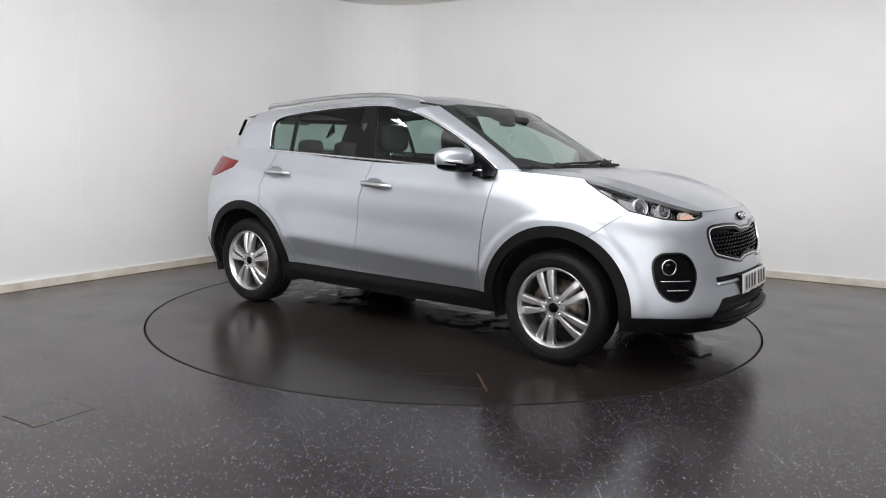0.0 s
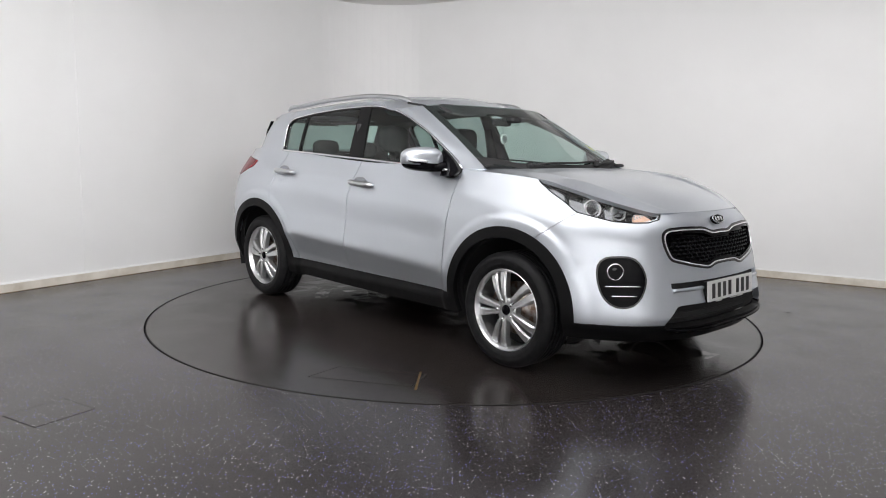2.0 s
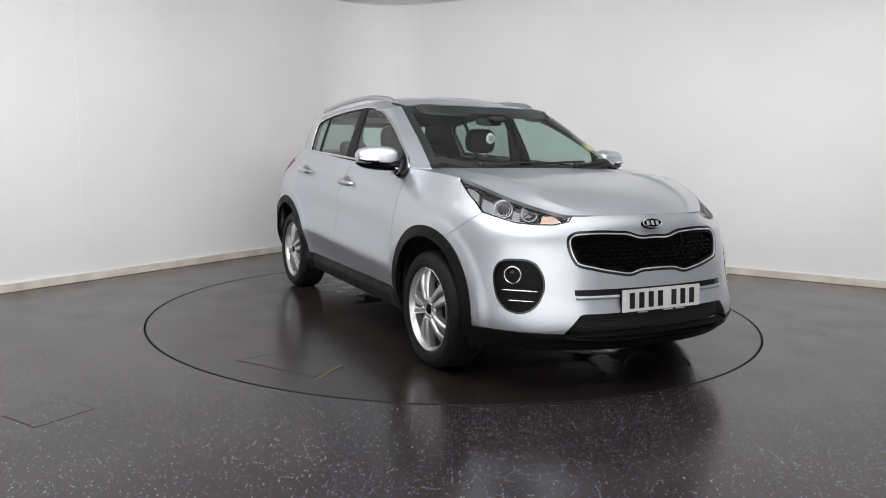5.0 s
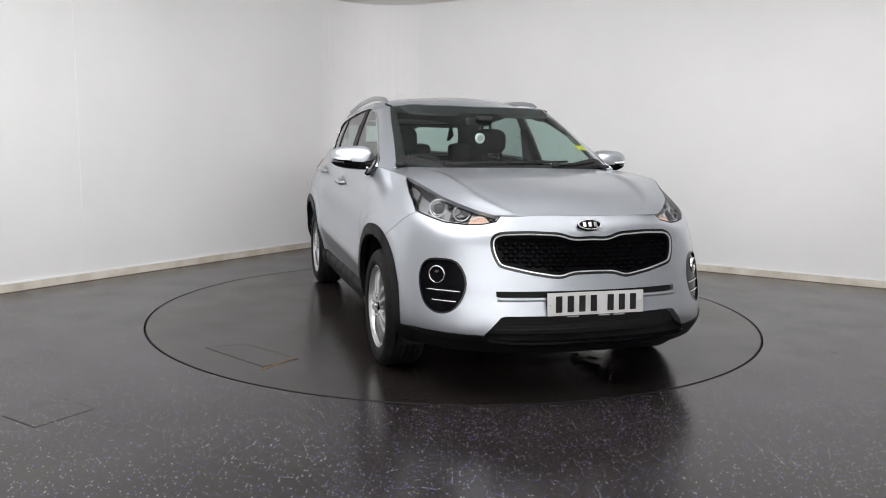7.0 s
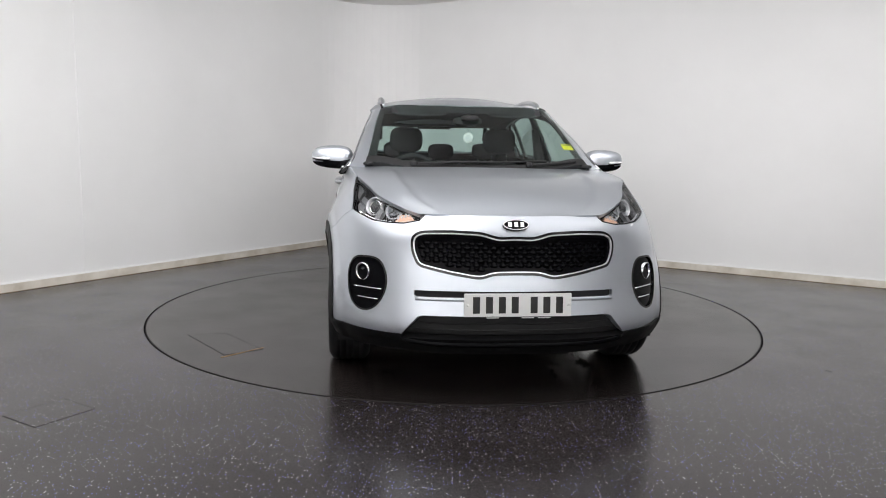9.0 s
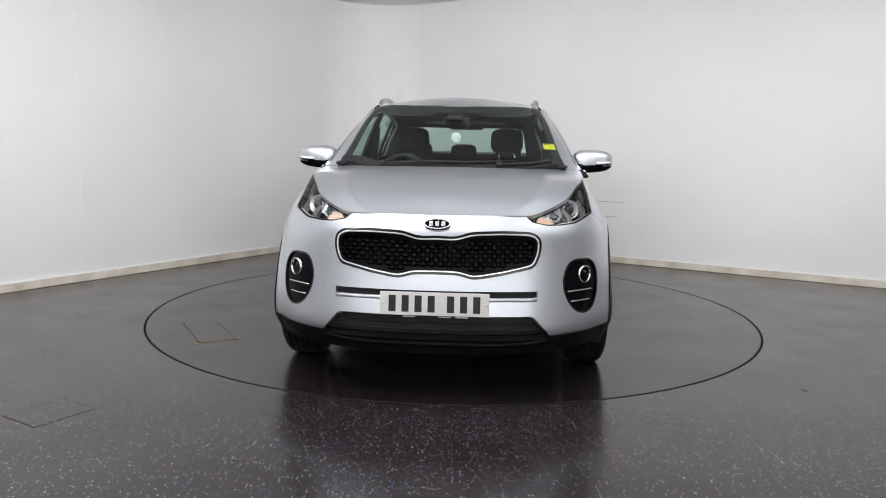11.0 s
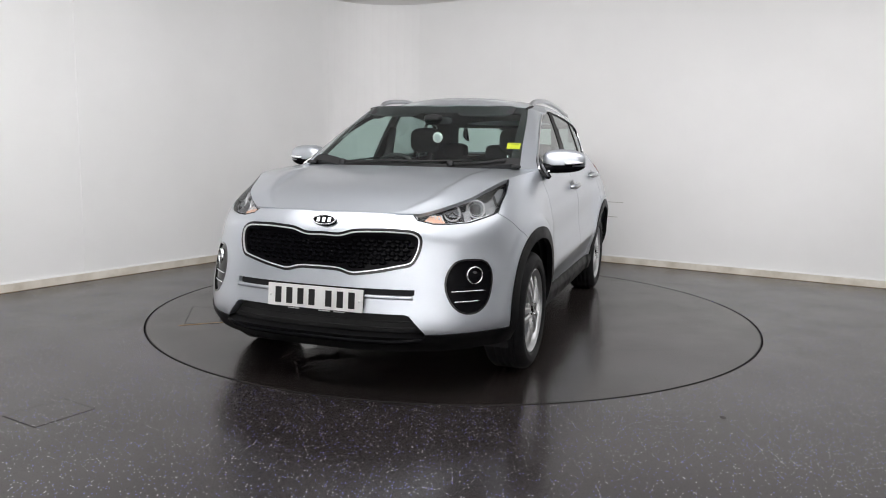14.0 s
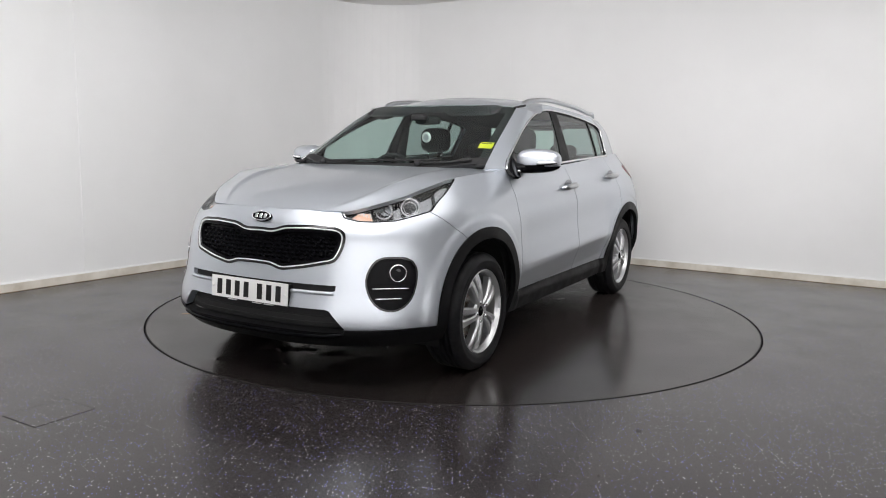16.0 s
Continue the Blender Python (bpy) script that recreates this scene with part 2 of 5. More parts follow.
def outline_strip(bm, corners, w=0.006, z=0.0, h=0.002, closed=True):
    """Thin raised strips along an outline on the floor."""
    k = len(corners)
    for i in range(k if closed else k - 1):
        a, b = Vector(corners[i]), Vector(corners[(i + 1) % k])
        d = (b - a).normalized()
        n = Vector((-d.y, d.x)) * w / 2
        prism(bm, [a - n - d * w / 2, b - n + d * w / 2, b + n + d * w / 2, a + n - d * w / 2], z, z + h)
    return bm


def hatch(name, corners, label, mat_plate, z, w, parent=None):
    """A flush access cover: a plate 1 mm proud and its joint."""
    t = parent or tagged(new(name), label, "hatch")
    c = sum((Vector(p) for p in corners), Vector((0, 0))) / len(corners)
    bm = bmesh.new()
    prism(bm, [tuple(c + (Vector(p) - c) * 0.985) for p in corners], z, z + 0.0012)
    part("cover_plate", bm, mat_plate, t)
    part("joint", outline_strip(bmesh.new(), corners, w, z, 0.0006), SEAM, t)
    return t


hatch("floor_hatch", [(-1.99, -2.49), (-1.85, -2.24), (-1.64, -2.37), (-1.78, -2.61)],
      "flush rectangular access cover in the dark vinyl floor", FLOOR, 0.0, 0.006)


def sliver(bm, a, b, w, z=0.0, h=0.0006):
    """A thin mark with pointed ends, from a to b, w wide in the middle."""
    a, b = Vector(a), Vector(b)
    d = (b - a)
    n = Vector((-d.y, d.x)).normalized() * w / 2
    up = [a + d * k + n * math.sin(math.pi * k) ** 0.7 * (1 + .3 * math.sin(9 * k)) for k in (0.02, .2, .4, .6, .8, .98)]
    dn = [a + d * k - n * math.sin(math.pi * k) ** 0.7 * (1 + .3 * math.cos(7 * k)) for k in (.98, .8, .6, .4, .2, 0.02)]
    return prism(bm, up + dn, z, z + h)


STAIN = material("dull_stain", (0.016, 0.014, 0.013), 0.42)
SCUFF = material("rubbed_paint", (0.50, 0.49, 0.47), 0.6)
gap = tagged(new("floor_joint"), "two short open joints in the dark vinyl floor", "joint")
part("joint", outline_strip(bmesh.new(), [(0.662, -3.711), (0.648, -3.586)], 0.012, 0.0, 0.0007, False), GAP, gap)
part("joint", outline_strip(bmesh.new(), [(0.67, -3.669), (0.678, -3.616)], 0.008, 0.0, 0.0007, False), SEAM, gap)
part("joint", outline_strip(bmesh.new(), [(0.754, -3.605), (0.727, -3.357)], 0.007, 0.0, 0.0007, False), SEAM, gap, "faint seam")
for a, b, w in (((0.69, -9.78), (0.684, -9.633), 0.03),
                ((0.626, -9.428), (0.617, -9.109), 0.05),
                ((0.669, -9.041), (0.662, -8.924), 0.03),
                ((0.636, -9.024), (0.63, -8.973), 0.02),
                ((0.607, -8.844), (0.612, -8.808), 0.02),
                ((0.627, -3.48), (0.622, -3.415), 0.035),
                ((0.623, -3.56), (0.622, -3.5), 0.05),
                ((0.567, -2.971), (0.567, -2.948), 0.02)):
    tagged(part("floor_mark", sliver(bmesh.new(), a, b, w), STAIN), "small dull dark mark on the vinyl floor", "mark", "floor marks")
for k0, k1, z in ((3.187, 3.483, .667), (3.103, 3.428, .505)):
    a, b = CORNER + RIGHT_DIR * k0, CORNER + RIGHT_DIR * k1
    bm = bmesh.new()
    prism(bm, [a, b, b - NR * 0.0015, a - NR * 0.0015], z, z + .007)
    tagged(part("wall_scuff", bm, SCUFF), "thin grey horizontal rub mark on the white wall", "scuff", "wall scuffs")

# ---- turntable ----
turntable = tagged(new("turntable"), "round dark vinyl vehicle turntable flush with the floor", "turntable")
bm = bmesh.new()
prism(bm, [(TABLE_R * math.cos(2 * math.pi * i / N_ROUND), TABLE_R * math.sin(2 * math.pi * i / N_ROUND)) for i in range(N_ROUND)], -0.06, 0.0)
part("deck", bm, DECK, turntable)
part("rim", ring(bmesh.new(), TABLE_R - 0.002, TABLE_R + 0.004, -0.06, 0.0008, N_ROUND), GAP, turntable, "thin black metal edge")
HEADING0, RATE = -35.22, -5.233


def deck_xy(x, y, t):
    """A place on the floor at t seconds, in the turntable's own space."""
    a = -radians(HEADING0 + RATE * t)
    return (x * math.cos(a) - y * math.sin(a), x * math.sin(a) + y * math.cos(a))


cover = [deck_xy(x, y, 12.5) for x, y in ((-1.92, -0.42), (-1.69, -0.42), (-1.49, -0.88), (-1.71, -0.95))]
c0 = sum((Vector(p) for p in cover), Vector((0, 0))) / 4
bm = bmesh.new()
prism(bm, [tuple(c0 + (Vector(p) - c0) * 0.98) for p in cover], 0.0, 0.0012)
part("cover_plate", bm, DECK, turntable, "flush access cover")
part("joint", outline_strip(bmesh.new(), cover, 0.007, 0.0, 0.0007), SEAM, turntable)
part("edge_trim", outline_strip(bmesh.new(), [deck_xy(0.145, -1.70, 0), deck_xy(0.185, -1.98, 0)], 0.012, 0.0, 0.002, False), BRASS, turntable, "worn brass edge strip")

for a, b, w, t in (((-0.015, -11.307), (-0.0, -11.1), 0.008, 9),
                   ((-0.0, -11.1), (0.043, -10.914), 0.01, 9),
                   ((0.291, -10.393), (0.286, -10.199), 0.006, 9),
                   ((0.091, -12.02), (0.115, -11.737), 0.008, 9),
                   ((0.278, -10.41), (0.313, -10.136), 0.006, 9),
                   ((0.83, -2.511), (0.836, -2.466), 0.03, 16)):
    part("deck_mark", sliver(bmesh.new(), deck_xy(*a, t), deck_xy(*b, t), w), STAIN, turntable, "small dark scratch")

# ---- ceiling light panels ----
def light_panel(t, w, d, e, z0):
    for x0, x1, y0, y1 in ((-w - e, w + e, -d - e, -d), (-w - e, w + e, d, d + e), (-w - e, -w, -d, d), (w, w + e, -d, d)):
        part("frame", boxed(x0, x1, y0, y1, z0, 0.0), STEEL, t)
    part("diffuser", boxed(-w, w, -d, d, z0 + 0.02, -0.002), GLOW, t, "white diffuser")


for px, py, turn in PANELS:
    t = tagged(new("ceiling_light"), "flush white rectangular ceiling light panel, switched on", "ceiling light", "ceiling light panels")
    t.matrix_basis = pose(px, py, CEIL, 0, 0, turn)
    light_panel(t, PANEL_W / 2, PANEL_D / 2, 0.03, -0.05)
t = tagged(new("overhead_softbox"), "wide white overhead softbox on the ceiling, switched on", "softbox")
t.matrix_basis = pose(SOFTBOX[0], SOFTBOX[1], CEIL)
light_panel(t, SOFTBOX[2] / 2, SOFTBOX[3] / 2, 0.05, -0.09)
for (px, py), aim, power in FLOODS:
    t = tagged(new("unseen_flood"), "white rectangular flood lamp hung out of view, added to light the walls", "flood lamp", "flood lamps")
    t.matrix_basis = look((px, py, FLOOD_Z), aim)
    part("housing", boxed(-FLOOD_W / 2 - .03, FLOOD_W / 2 + .03, -FLOOD_D / 2 - .03, FLOOD_D / 2 + .03, 0.012, 0.09, 0.01), STEEL, t)
    part("diffuser", boxed(-FLOOD_W / 2, FLOOD_W / 2, -FLOOD_D / 2, FLOOD_D / 2, 0.004, 0.012), GLOW, t, "white diffuser")
    up = t.matrix_basis.inverted() @ Vector((px, py, CEIL))
    part("hanger", tube(bmesh.new(), [(0, 0, 0.08), up], 0.012, 8), STEEL, t)
# ---- the car's skin: curves that run from the nose round the side to the tail, one above the other ----
# car space: x forward, y to its left, z up; the origin lies on the floor midway between the axles
SILL_EDGE = [(2.15, 0, .238), (2.14, .25, .238), (2.09, .47, .243), (1.98, .68, .248), (1.79, .835, .256), (1.335, .86, .25), (.85, .855, .245), (-.15, .855, .245), (-.85, .855, .25), (-1.335, .86, .25), (-1.80, .81, .28), (-2.05, .62, .30), (-2.15, 0, .30)]
CLADDING_TOP = [(2.215, 0, .33), (2.205, .25, .33), (2.160, .47, .33), (2.035, .69, .335), (1.80, .868, .34), (1.335, .912, .36), (.85, .888, .362), (-.15, .882, .365), (-.85, .886, .37), (-1.335, .912, .38), (-1.80, .86, .42), (-2.10, .66, .45), (-2.22, 0, .46)]
BUMPER_LINE = [(2.180, 0, .52), (2.168, .25, .52), (2.120, .49, .525), (2.020, .665, .53), (1.82, .845, .54), (1.335, .922, .55), (.85, .910, .53), (-.15, .908, .54), (-.85, .910, .55), (-1.335, .922, .56), (-1.82, .865, .58), (-2.12, .66, .60), (-2.235, 0, .62)]
DOOR_MIDDLE = [(2.155, 0, .66), (2.142, .25, .66), (2.088, .49, .665), (1.990, .66, .67), (1.80, .825, .68), (1.335, .922, .70), (.85, .910, .70), (-.15, .908, .70), (-.85, .910, .71), (-1.335, .927, .72), (-1.83, .865, .74), (-2.10, .66, .76), (-2.19, 0, .78)]
SHOULDER = [(2.112, 0, .81), (2.100, .25, .81), (2.052, .48, .805), (1.945, .655, .81), (1.745, .80, .855), (1.335, .895, .87), (.85, .885, .88), (-.15, .882, .90), (-.85, .880, .92), (-1.335, .890, .94), (-1.80, .82, .96), (-2.07, .64, .97), (-2.15, 0, .98)]
TOP_EDGE = [(2.060, 0, .897), (2.045, .25, .899), (1.990, .451, .896), (1.80, .628, .958), (1.60, .712, 1.020), (1.425, .765, 1.062), (.89, .808, 1.098), (-.15, .787, 1.122), (-.85, .764, 1.163), (-1.25, .745, 1.190), (-1.65, .70, 1.200), (-1.95, .58, 1.19), (-2.05, 0, 1.18)]
LOWER = [SILL_EDGE, CLADDING_TOP, BUMPER_LINE, DOOR_MIDDLE, SHOULDER, TOP_EDGE]
BELT = [(1.10, 0, 1.085), (1.07, .40, 1.095), (.955, .705, 1.125), (.900, .797, 1.100), (-.20, .777, 1.122), (-.98, .752, 1.168), (-1.30, .735, 1.190), (-1.80, .62, 1.190), (-2.02, 0, 1.160)]
GLASS_LOW = [(.86, 0, 1.235), (.83, .385, 1.235), (.720, .665, 1.265), (.680, .747, 1.225), (-.20, .727, 1.260), (-.98, .708, 1.290), (-1.32, .695, 1.300), (-1.75, .60, 1.290), (-1.93, 0, 1.270)]
GLASS_HIGH = [(.62, 0, 1.390), (.59, .370, 1.390), (.490, .630, 1.395), (.440, .692, 1.350), (-.20, .672, 1.400), (-.99, .665, 1.405), (-1.34, .650, 1.405), (-1.68, .575, 1.390), (-1.83, 0, 1.390)]
ROOF_EDGE = [(.42, 0, 1.515), (.385, .360, 1.515), (.275, .590, 1.503), (.170, .628, 1.490), (-.20, .602, 1.545), (-1.00, .590, 1.515), (-1.36, .565, 1.497), (-1.60, .53, 1.480), (-1.72, 0, 1.500)]
UPPER = [BELT, GLASS_LOW, GLASS_HIGH, ROOF_EDGE]


def slopes(knots, vals):
    """Tangents of a smooth curve through vals (k, ..., 3) at uneven knots."""
    h = np.diff(knots)
    sh = (-1,) + (1,) * (vals.ndim - 1)
    d = np.diff(vals, axis=0) / h.reshape(sh)
    m = np.empty_like(vals)
    m[1:-1] = (d[:-1] * h[1:].reshape(sh) + d[1:] * h[:-1].reshape(sh)) / (h[1:] + h[:-1]).reshape(sh)
    m[0], m[-1] = d[0], d[-1]
    return m


def along(knots, vals, at, ends=None):
    """The curve through vals at the values at."""
    vals = np.asarray(vals, float)
    m = slopes(knots, vals) if ends is None else ends(slopes(knots, vals))
    i = np.clip(np.searchsorted(knots, at, side="right") - 1, 0, len(knots) - 2)
    h = (knots[i + 1] - knots[i])
    s = (at - knots[i]) / h
    sh = (-1,) + (1,) * (vals.ndim - 1)
    s, h = s.reshape(sh), h.reshape(sh)
    return ((2 * s**3 - 3 * s**2 + 1) * vals[i] + (s**3 - 2 * s**2 + s) * h * m[i]
            + (3 * s**2 - 2 * s**3) * vals[i + 1] + (s**3 - s**2) * h * m[i + 1])


def square_ends(m):
    """At the car's middle plane the curves run straight across."""
    m = m.copy()
    for k in (0, -1):
        m[k][..., 0] = 0
        m[k][..., 2] = 0
    return m


def skin(rows, nu, nv):
    """Grid (nv, nu, 3) of the left half of a skin, its knots along, and the grid's places along them."""
    p = np.array(rows, float)
    ku = np.concatenate([[0], np.cumsum(np.linalg.norm(np.diff(p.mean(0), axis=0), axis=1))])
    kv = np.concatenate([[0], np.cumsum(np.linalg.norm(np.diff(p, axis=0), axis=2).mean(1))])
    u, v = np.linspace(0, ku[-1], nu), np.linspace(0, kv[-1], nv)
    g = along(ku, np.swapaxes(p, 0, 1), u, square_ends)
    g = along(kv, np.swapaxes(g, 0, 1), v)
    return g, ku, kv, u, v


def cap(edge, centre, n, reach=1.0):
    """A crowned sheet from the centre line out to an edge curve, both (k, 3): grid (n, k, 3), left half."""
    b = np.linspace(0, 1, n)[:, None, None] * reach
    g = centre[None] + (edge - centre)[None] * b**2
    g[..., 1] = edge[None, :, 1] * b[..., 0]
    return g


def bonnet_grid(n, k, reach=1.0):
    """Bonnet: centre line, edge along the wings, two long low ridges."""
    p = np.array(LOWER[5], float)
    ku = np.concatenate([[0], np.cumsum(np.linalg.norm(np.diff(np.array(LOWER, float).mean(0), axis=0), axis=1))])
    edge = along(ku, p, np.linspace(ku[2], ku[6], k), square_ends)
    c = np.array([(2.060, 0, .897), (1.85, 0, .985), (1.55, 0, 1.052), (1.30, 0, 1.090), (1.125, 0, 1.108)])
    kc = np.concatenate([[0], np.cumsum(np.linalg.norm(np.diff(c, axis=0), axis=1))])
    s = np.linspace(0, 1, k)
    centre = along(kc, c, s * kc[-1])
    g = cap(edge, centre, n, reach)
    b = np.linspace(0, 1, n)[:, None]
    f = np.clip(s * 3, 0, 1)[None] * np.clip((1.04 - s) * 3, 0, 1)[None]
    at = .76 - .04 * s[None]
    g[..., 2] += .013 * np.exp(-((b - at) / np.where(b > at, .11, .045)) ** 2) * f - .005 * np.exp(-((b - .42) / .25) ** 2) * f
    return g


def roof_grid(n, k):
    p = np.array(UPPER[3], float)
    ku = np.concatenate([[0], np.cumsum(np.linalg.norm(np.diff(np.array(UPPER, float).mean(0), axis=0), axis=1))])
    edge = along(ku, p, np.linspace(ku[2], ku[7], k), square_ends)
    c = np.array([(.42, 0, 1.515), (.15, 0, 1.578), (-.35, 0, 1.612), (-1.0, 0, 1.598), (-1.45, 0, 1.552), (-1.72, 0, 1.500)])
    kc = np.concatenate([[0], np.cumsum(np.linalg.norm(np.diff(c, axis=0), axis=1))])
    return cap(edge, along(kc, c, np.linspace(0, kc[-1], k)), n)


def triangles(g, lift=0.0):
    """Points, normals (outward for the left half) and triangles of a grid."""
    nv, nu = g.shape[:2]
    du, dv = np.gradient(g, axis=1), np.gradient(g, axis=0)
    nrm = np.cross(du, dv)
    nrm /= np.maximum(np.linalg.norm(nrm, axis=2, keepdims=True), 1e-9)
    i = (np.arange(nv - 1)[:, None] * nu + np.arange(nu - 1)[None]).ravel()
    t = np.concatenate([np.stack([i, i + 1, i + nu + 1], 1), np.stack([i, i + nu + 1, i + nu], 1)])
    pts, nrm = g.reshape(-1, 3), nrm.reshape(-1, 3)
    return pts + nrm * lift, nrm, t


# ---- cutting the skin into panels ----
def dist(poly, q, r=0.0):
    """Signed distance (inside negative) of points q (n, 2) to a closed outline, its corners rounded by r."""
    a = np.asarray(poly, float)
    b = np.roll(a, -1, axis=0)
    best = np.full(len(q), 1e9)
    inside = np.zeros(len(q), bool)
    for p0, p1 in zip(a, b):
        e, w = p1 - p0, q - p0
        t = np.clip((w @ e) / max(e @ e, 1e-12), 0, 1)
        best = np.minimum(best, np.hypot(w[:, 0] - e[0] * t, w[:, 1] - e[1] * t))
        c = (p0[1] <= q[:, 1]) != (p1[1] <= q[:, 1])
        with np.errstate(divide="ignore", invalid="ignore"):
            inside ^= c & (q[:, 0] < p0[0] + (q[:, 1] - p0[1]) * (p1[0] - p0[0]) / (p1[1] - p0[1]))
    return np.where(inside, -best, best) - r


def side(p):
    return p[:, (0, 2)]


def front(p):
    return p[:, (1, 2)]


def oblique(p):
    return np.stack([(p[:, 1] - p[:, 0]) / 2**0.5, p[:, 2]], 1)


def in_poly(poly, view, r=0.0):
    return lambda p: dist(poly, view(p), r)


def split(mesh, f):
    """The triangles of a mesh (points, normals, triangles) where f < 0, and the rest, cut along f = 0."""
    p, n, t = mesh
    val = f(p)
    neg = val < 0
    k = neg[t].sum(1)
    ins, outs = [t[k == 3]], [t[k == 0]]
    newp, newn, cache = [], [], {}
    mixed = t[(k > 0) & (k < 3)]
    edges = {}
    for tri in mixed:
        for a, b in ((0, 1), (1, 2), (2, 0)):
            i, j = sorted((int(tri[a]), int(tri[b])))
            if neg[i] != neg[j]:
                edges[(i, j)] = 0
    keys = np.array(list(edges), int).reshape(-1, 2)
    if len(keys):
        lo, hi = np.zeros(len(keys)), np.ones(len(keys))
        for _ in range(9):
            mid = (lo + hi) / 2
            fm = f(p[keys[:, 0]] + (p[keys[:, 1]] - p[keys[:, 0]]) * mid[:, None]) < 0
            same = fm == neg[keys[:, 0]]
            lo, hi = np.where(same, mid, lo), np.where(same, hi, mid)
        s = ((lo + hi) / 2)[:, None]
        newp = p[keys[:, 0]] * (1 - s) + p[keys[:, 1]] * s
        newn = n[keys[:, 0]] * (1 - s) + n[keys[:, 1]] * s
        newn /= np.maximum(np.linalg.norm(newn, axis=1, keepdims=True), 1e-9)
        cache = {(int(i), int(j)): len(p) + x for x, (i, j) in enumerate(keys)}
    ti, to = [], []
    for tri in mixed:
        loop = []
        for a, b in ((0, 1), (1, 2), (2, 0)):
            i, j = int(tri[a]), int(tri[b])
            loop.append((i, neg[i]))
            if neg[i] != neg[j]:
                loop.append((cache[(min(i, j), max(i, j))], None))
        for want, dest in ((True, ti), (False, to)):
            poly = [v for v, s in loop if s is None or s == want]
            for x in range(1, len(poly) - 1):
                dest.append((poly[0], poly[x], poly[x + 1]))
    if len(keys):
        p, n = np.concatenate([p, newp]), np.concatenate([n, newn])
    ins.append(np.array(ti, int).reshape(-1, 3))
    outs.append(np.array(to, int).reshape(-1, 3))
    return compact((p, n, np.concatenate(ins))), compact((p, n, np.concatenate(outs)))


def compact(mesh):
    p, n, t = mesh
    used, inv = np.unique(t, return_inverse=True)
    return p[used], n[used], inv.reshape(-1, 3)


def carve(mesh, f, gap=0.0):
    """Take a region out: (the region shrunk by the gap, the rest with the gap off too)."""
    inside, rest = split(mesh, lambda p: f(p) + gap)
    if gap:
        _, rest = split(rest, lambda p: f(p) - gap)
    return inside, rest


def mirrored(mesh):
    p, n, t = mesh
    return p * (1, -1, 1), n * (1, -1, 1), t[:, ::-1]


def joined(*ms):
    ps, ns, ts, k = [], [], [], 0
    for p, n, t in ms:
        ps.append(p), ns.append(n), ts.append(t + k)
        k += len(p)
    return np.concatenate(ps), np.concatenate(ns), np.concatenate(ts)


def panel(name, mesh, mat, parent, label="", thick=0.014, lift=0.0, skirt=True):
    """A pressed panel: the cut sheet with its edges turned in, shaded by the whole skin's normals."""
    p, n, t = mesh
    p = p + n * lift
    verts, norms = [p], [n]
    faces = t.tolist()
    if skirt and len(t):
        e = np.concatenate([t[:, (0, 1)], t[:, (1, 2)], t[:, (2, 0)]])
        code = np.minimum(e[:, 0], e[:, 1]) * (len(p) + 1) + np.maximum(e[:, 0], e[:, 1])
        _, idx, cnt = np.unique(code, return_index=True, return_counts=True)
        b = e[idx[cnt == 1]]
        b = b[~((np.abs(p[b[:, 0], 1]) < 1e-4) & (np.abs(p[b[:, 1], 1]) < 1e-4))]
        k = len(p)
        m = len(b)
        verts += [p[b[:, 0]], p[b[:, 1]], p[b[:, 1]] - n[b[:, 1]] * thick, p[b[:, 0]] - n[b[:, 0]] * thick]
        norms.append(np.zeros((4 * m, 3)))
        i = np.arange(m)
        faces += np.stack([k + m + i, k + i, k + 3 * m + i, k + 2 * m + i], 1).tolist()
    me = bpy.data.meshes.new(name)
    me.from_pydata(np.concatenate(verts).tolist(), [], faces)
    me.shade_smooth()
    me.normals_split_custom_set_from_vertices(np.concatenate(norms).tolist())
    me.materials.append(mat)
    ob = new(name, me)
    ob.parent = parent
    return tagged(ob, label)


def both(name, mesh, mat, parent, label="", **k):
    """The part on the left and its mirror image on the right, as two parts."""
    return [panel(name, mesh, mat, parent, label, **k), panel(name, mirrored(mesh), mat, parent, label, **k)]


def whole(name, mesh, mat, parent, label="", **k):
    return panel(name, joined(mesh, mirrored(mesh)), mat, parent, label, **k)


def onto(mesh, view, q, lift=0.0):
    """Places of the mesh that show at q in a view (side or front), lifted off the surface."""
    p, n, t = mesh
    ax = {side: 1, front: 0}[view]
    keep = n[t].mean(1)[:, ax] > 0.15
    t = t[keep]
    v = view(p)
    a, b, c = v[t[:, 0]], v[t[:, 1]], v[t[:, 2]]
    det = (b[:, 0] - a[:, 0]) * (c[:, 1] - a[:, 1]) - (c[:, 0] - a[:, 0]) * (b[:, 1] - a[:, 1])
    det = np.where(np.abs(det) < 1e-12, 1e-12, det)
    got = []
    for x, y in q:
        w1 = ((x - a[:, 0]) * (c[:, 1] - a[:, 1]) - (c[:, 0] - a[:, 0]) * (y - a[:, 1])) / det
        w2 = ((b[:, 0] - a[:, 0]) * (y - a[:, 1]) - (x - a[:, 0]) * (b[:, 1] - a[:, 1])) / det
        w0 = 1 - w1 - w2
        i = int(np.argmax(np.minimum(np.minimum(w0, w1), w2)))
        w = np.clip([w0[i], w1[i], w2[i]], 0, 1)
        w /= w.sum()
        got.append(Vector(w @ p[t[i]] + (w @ n[t[i]]) * lift))
    return got


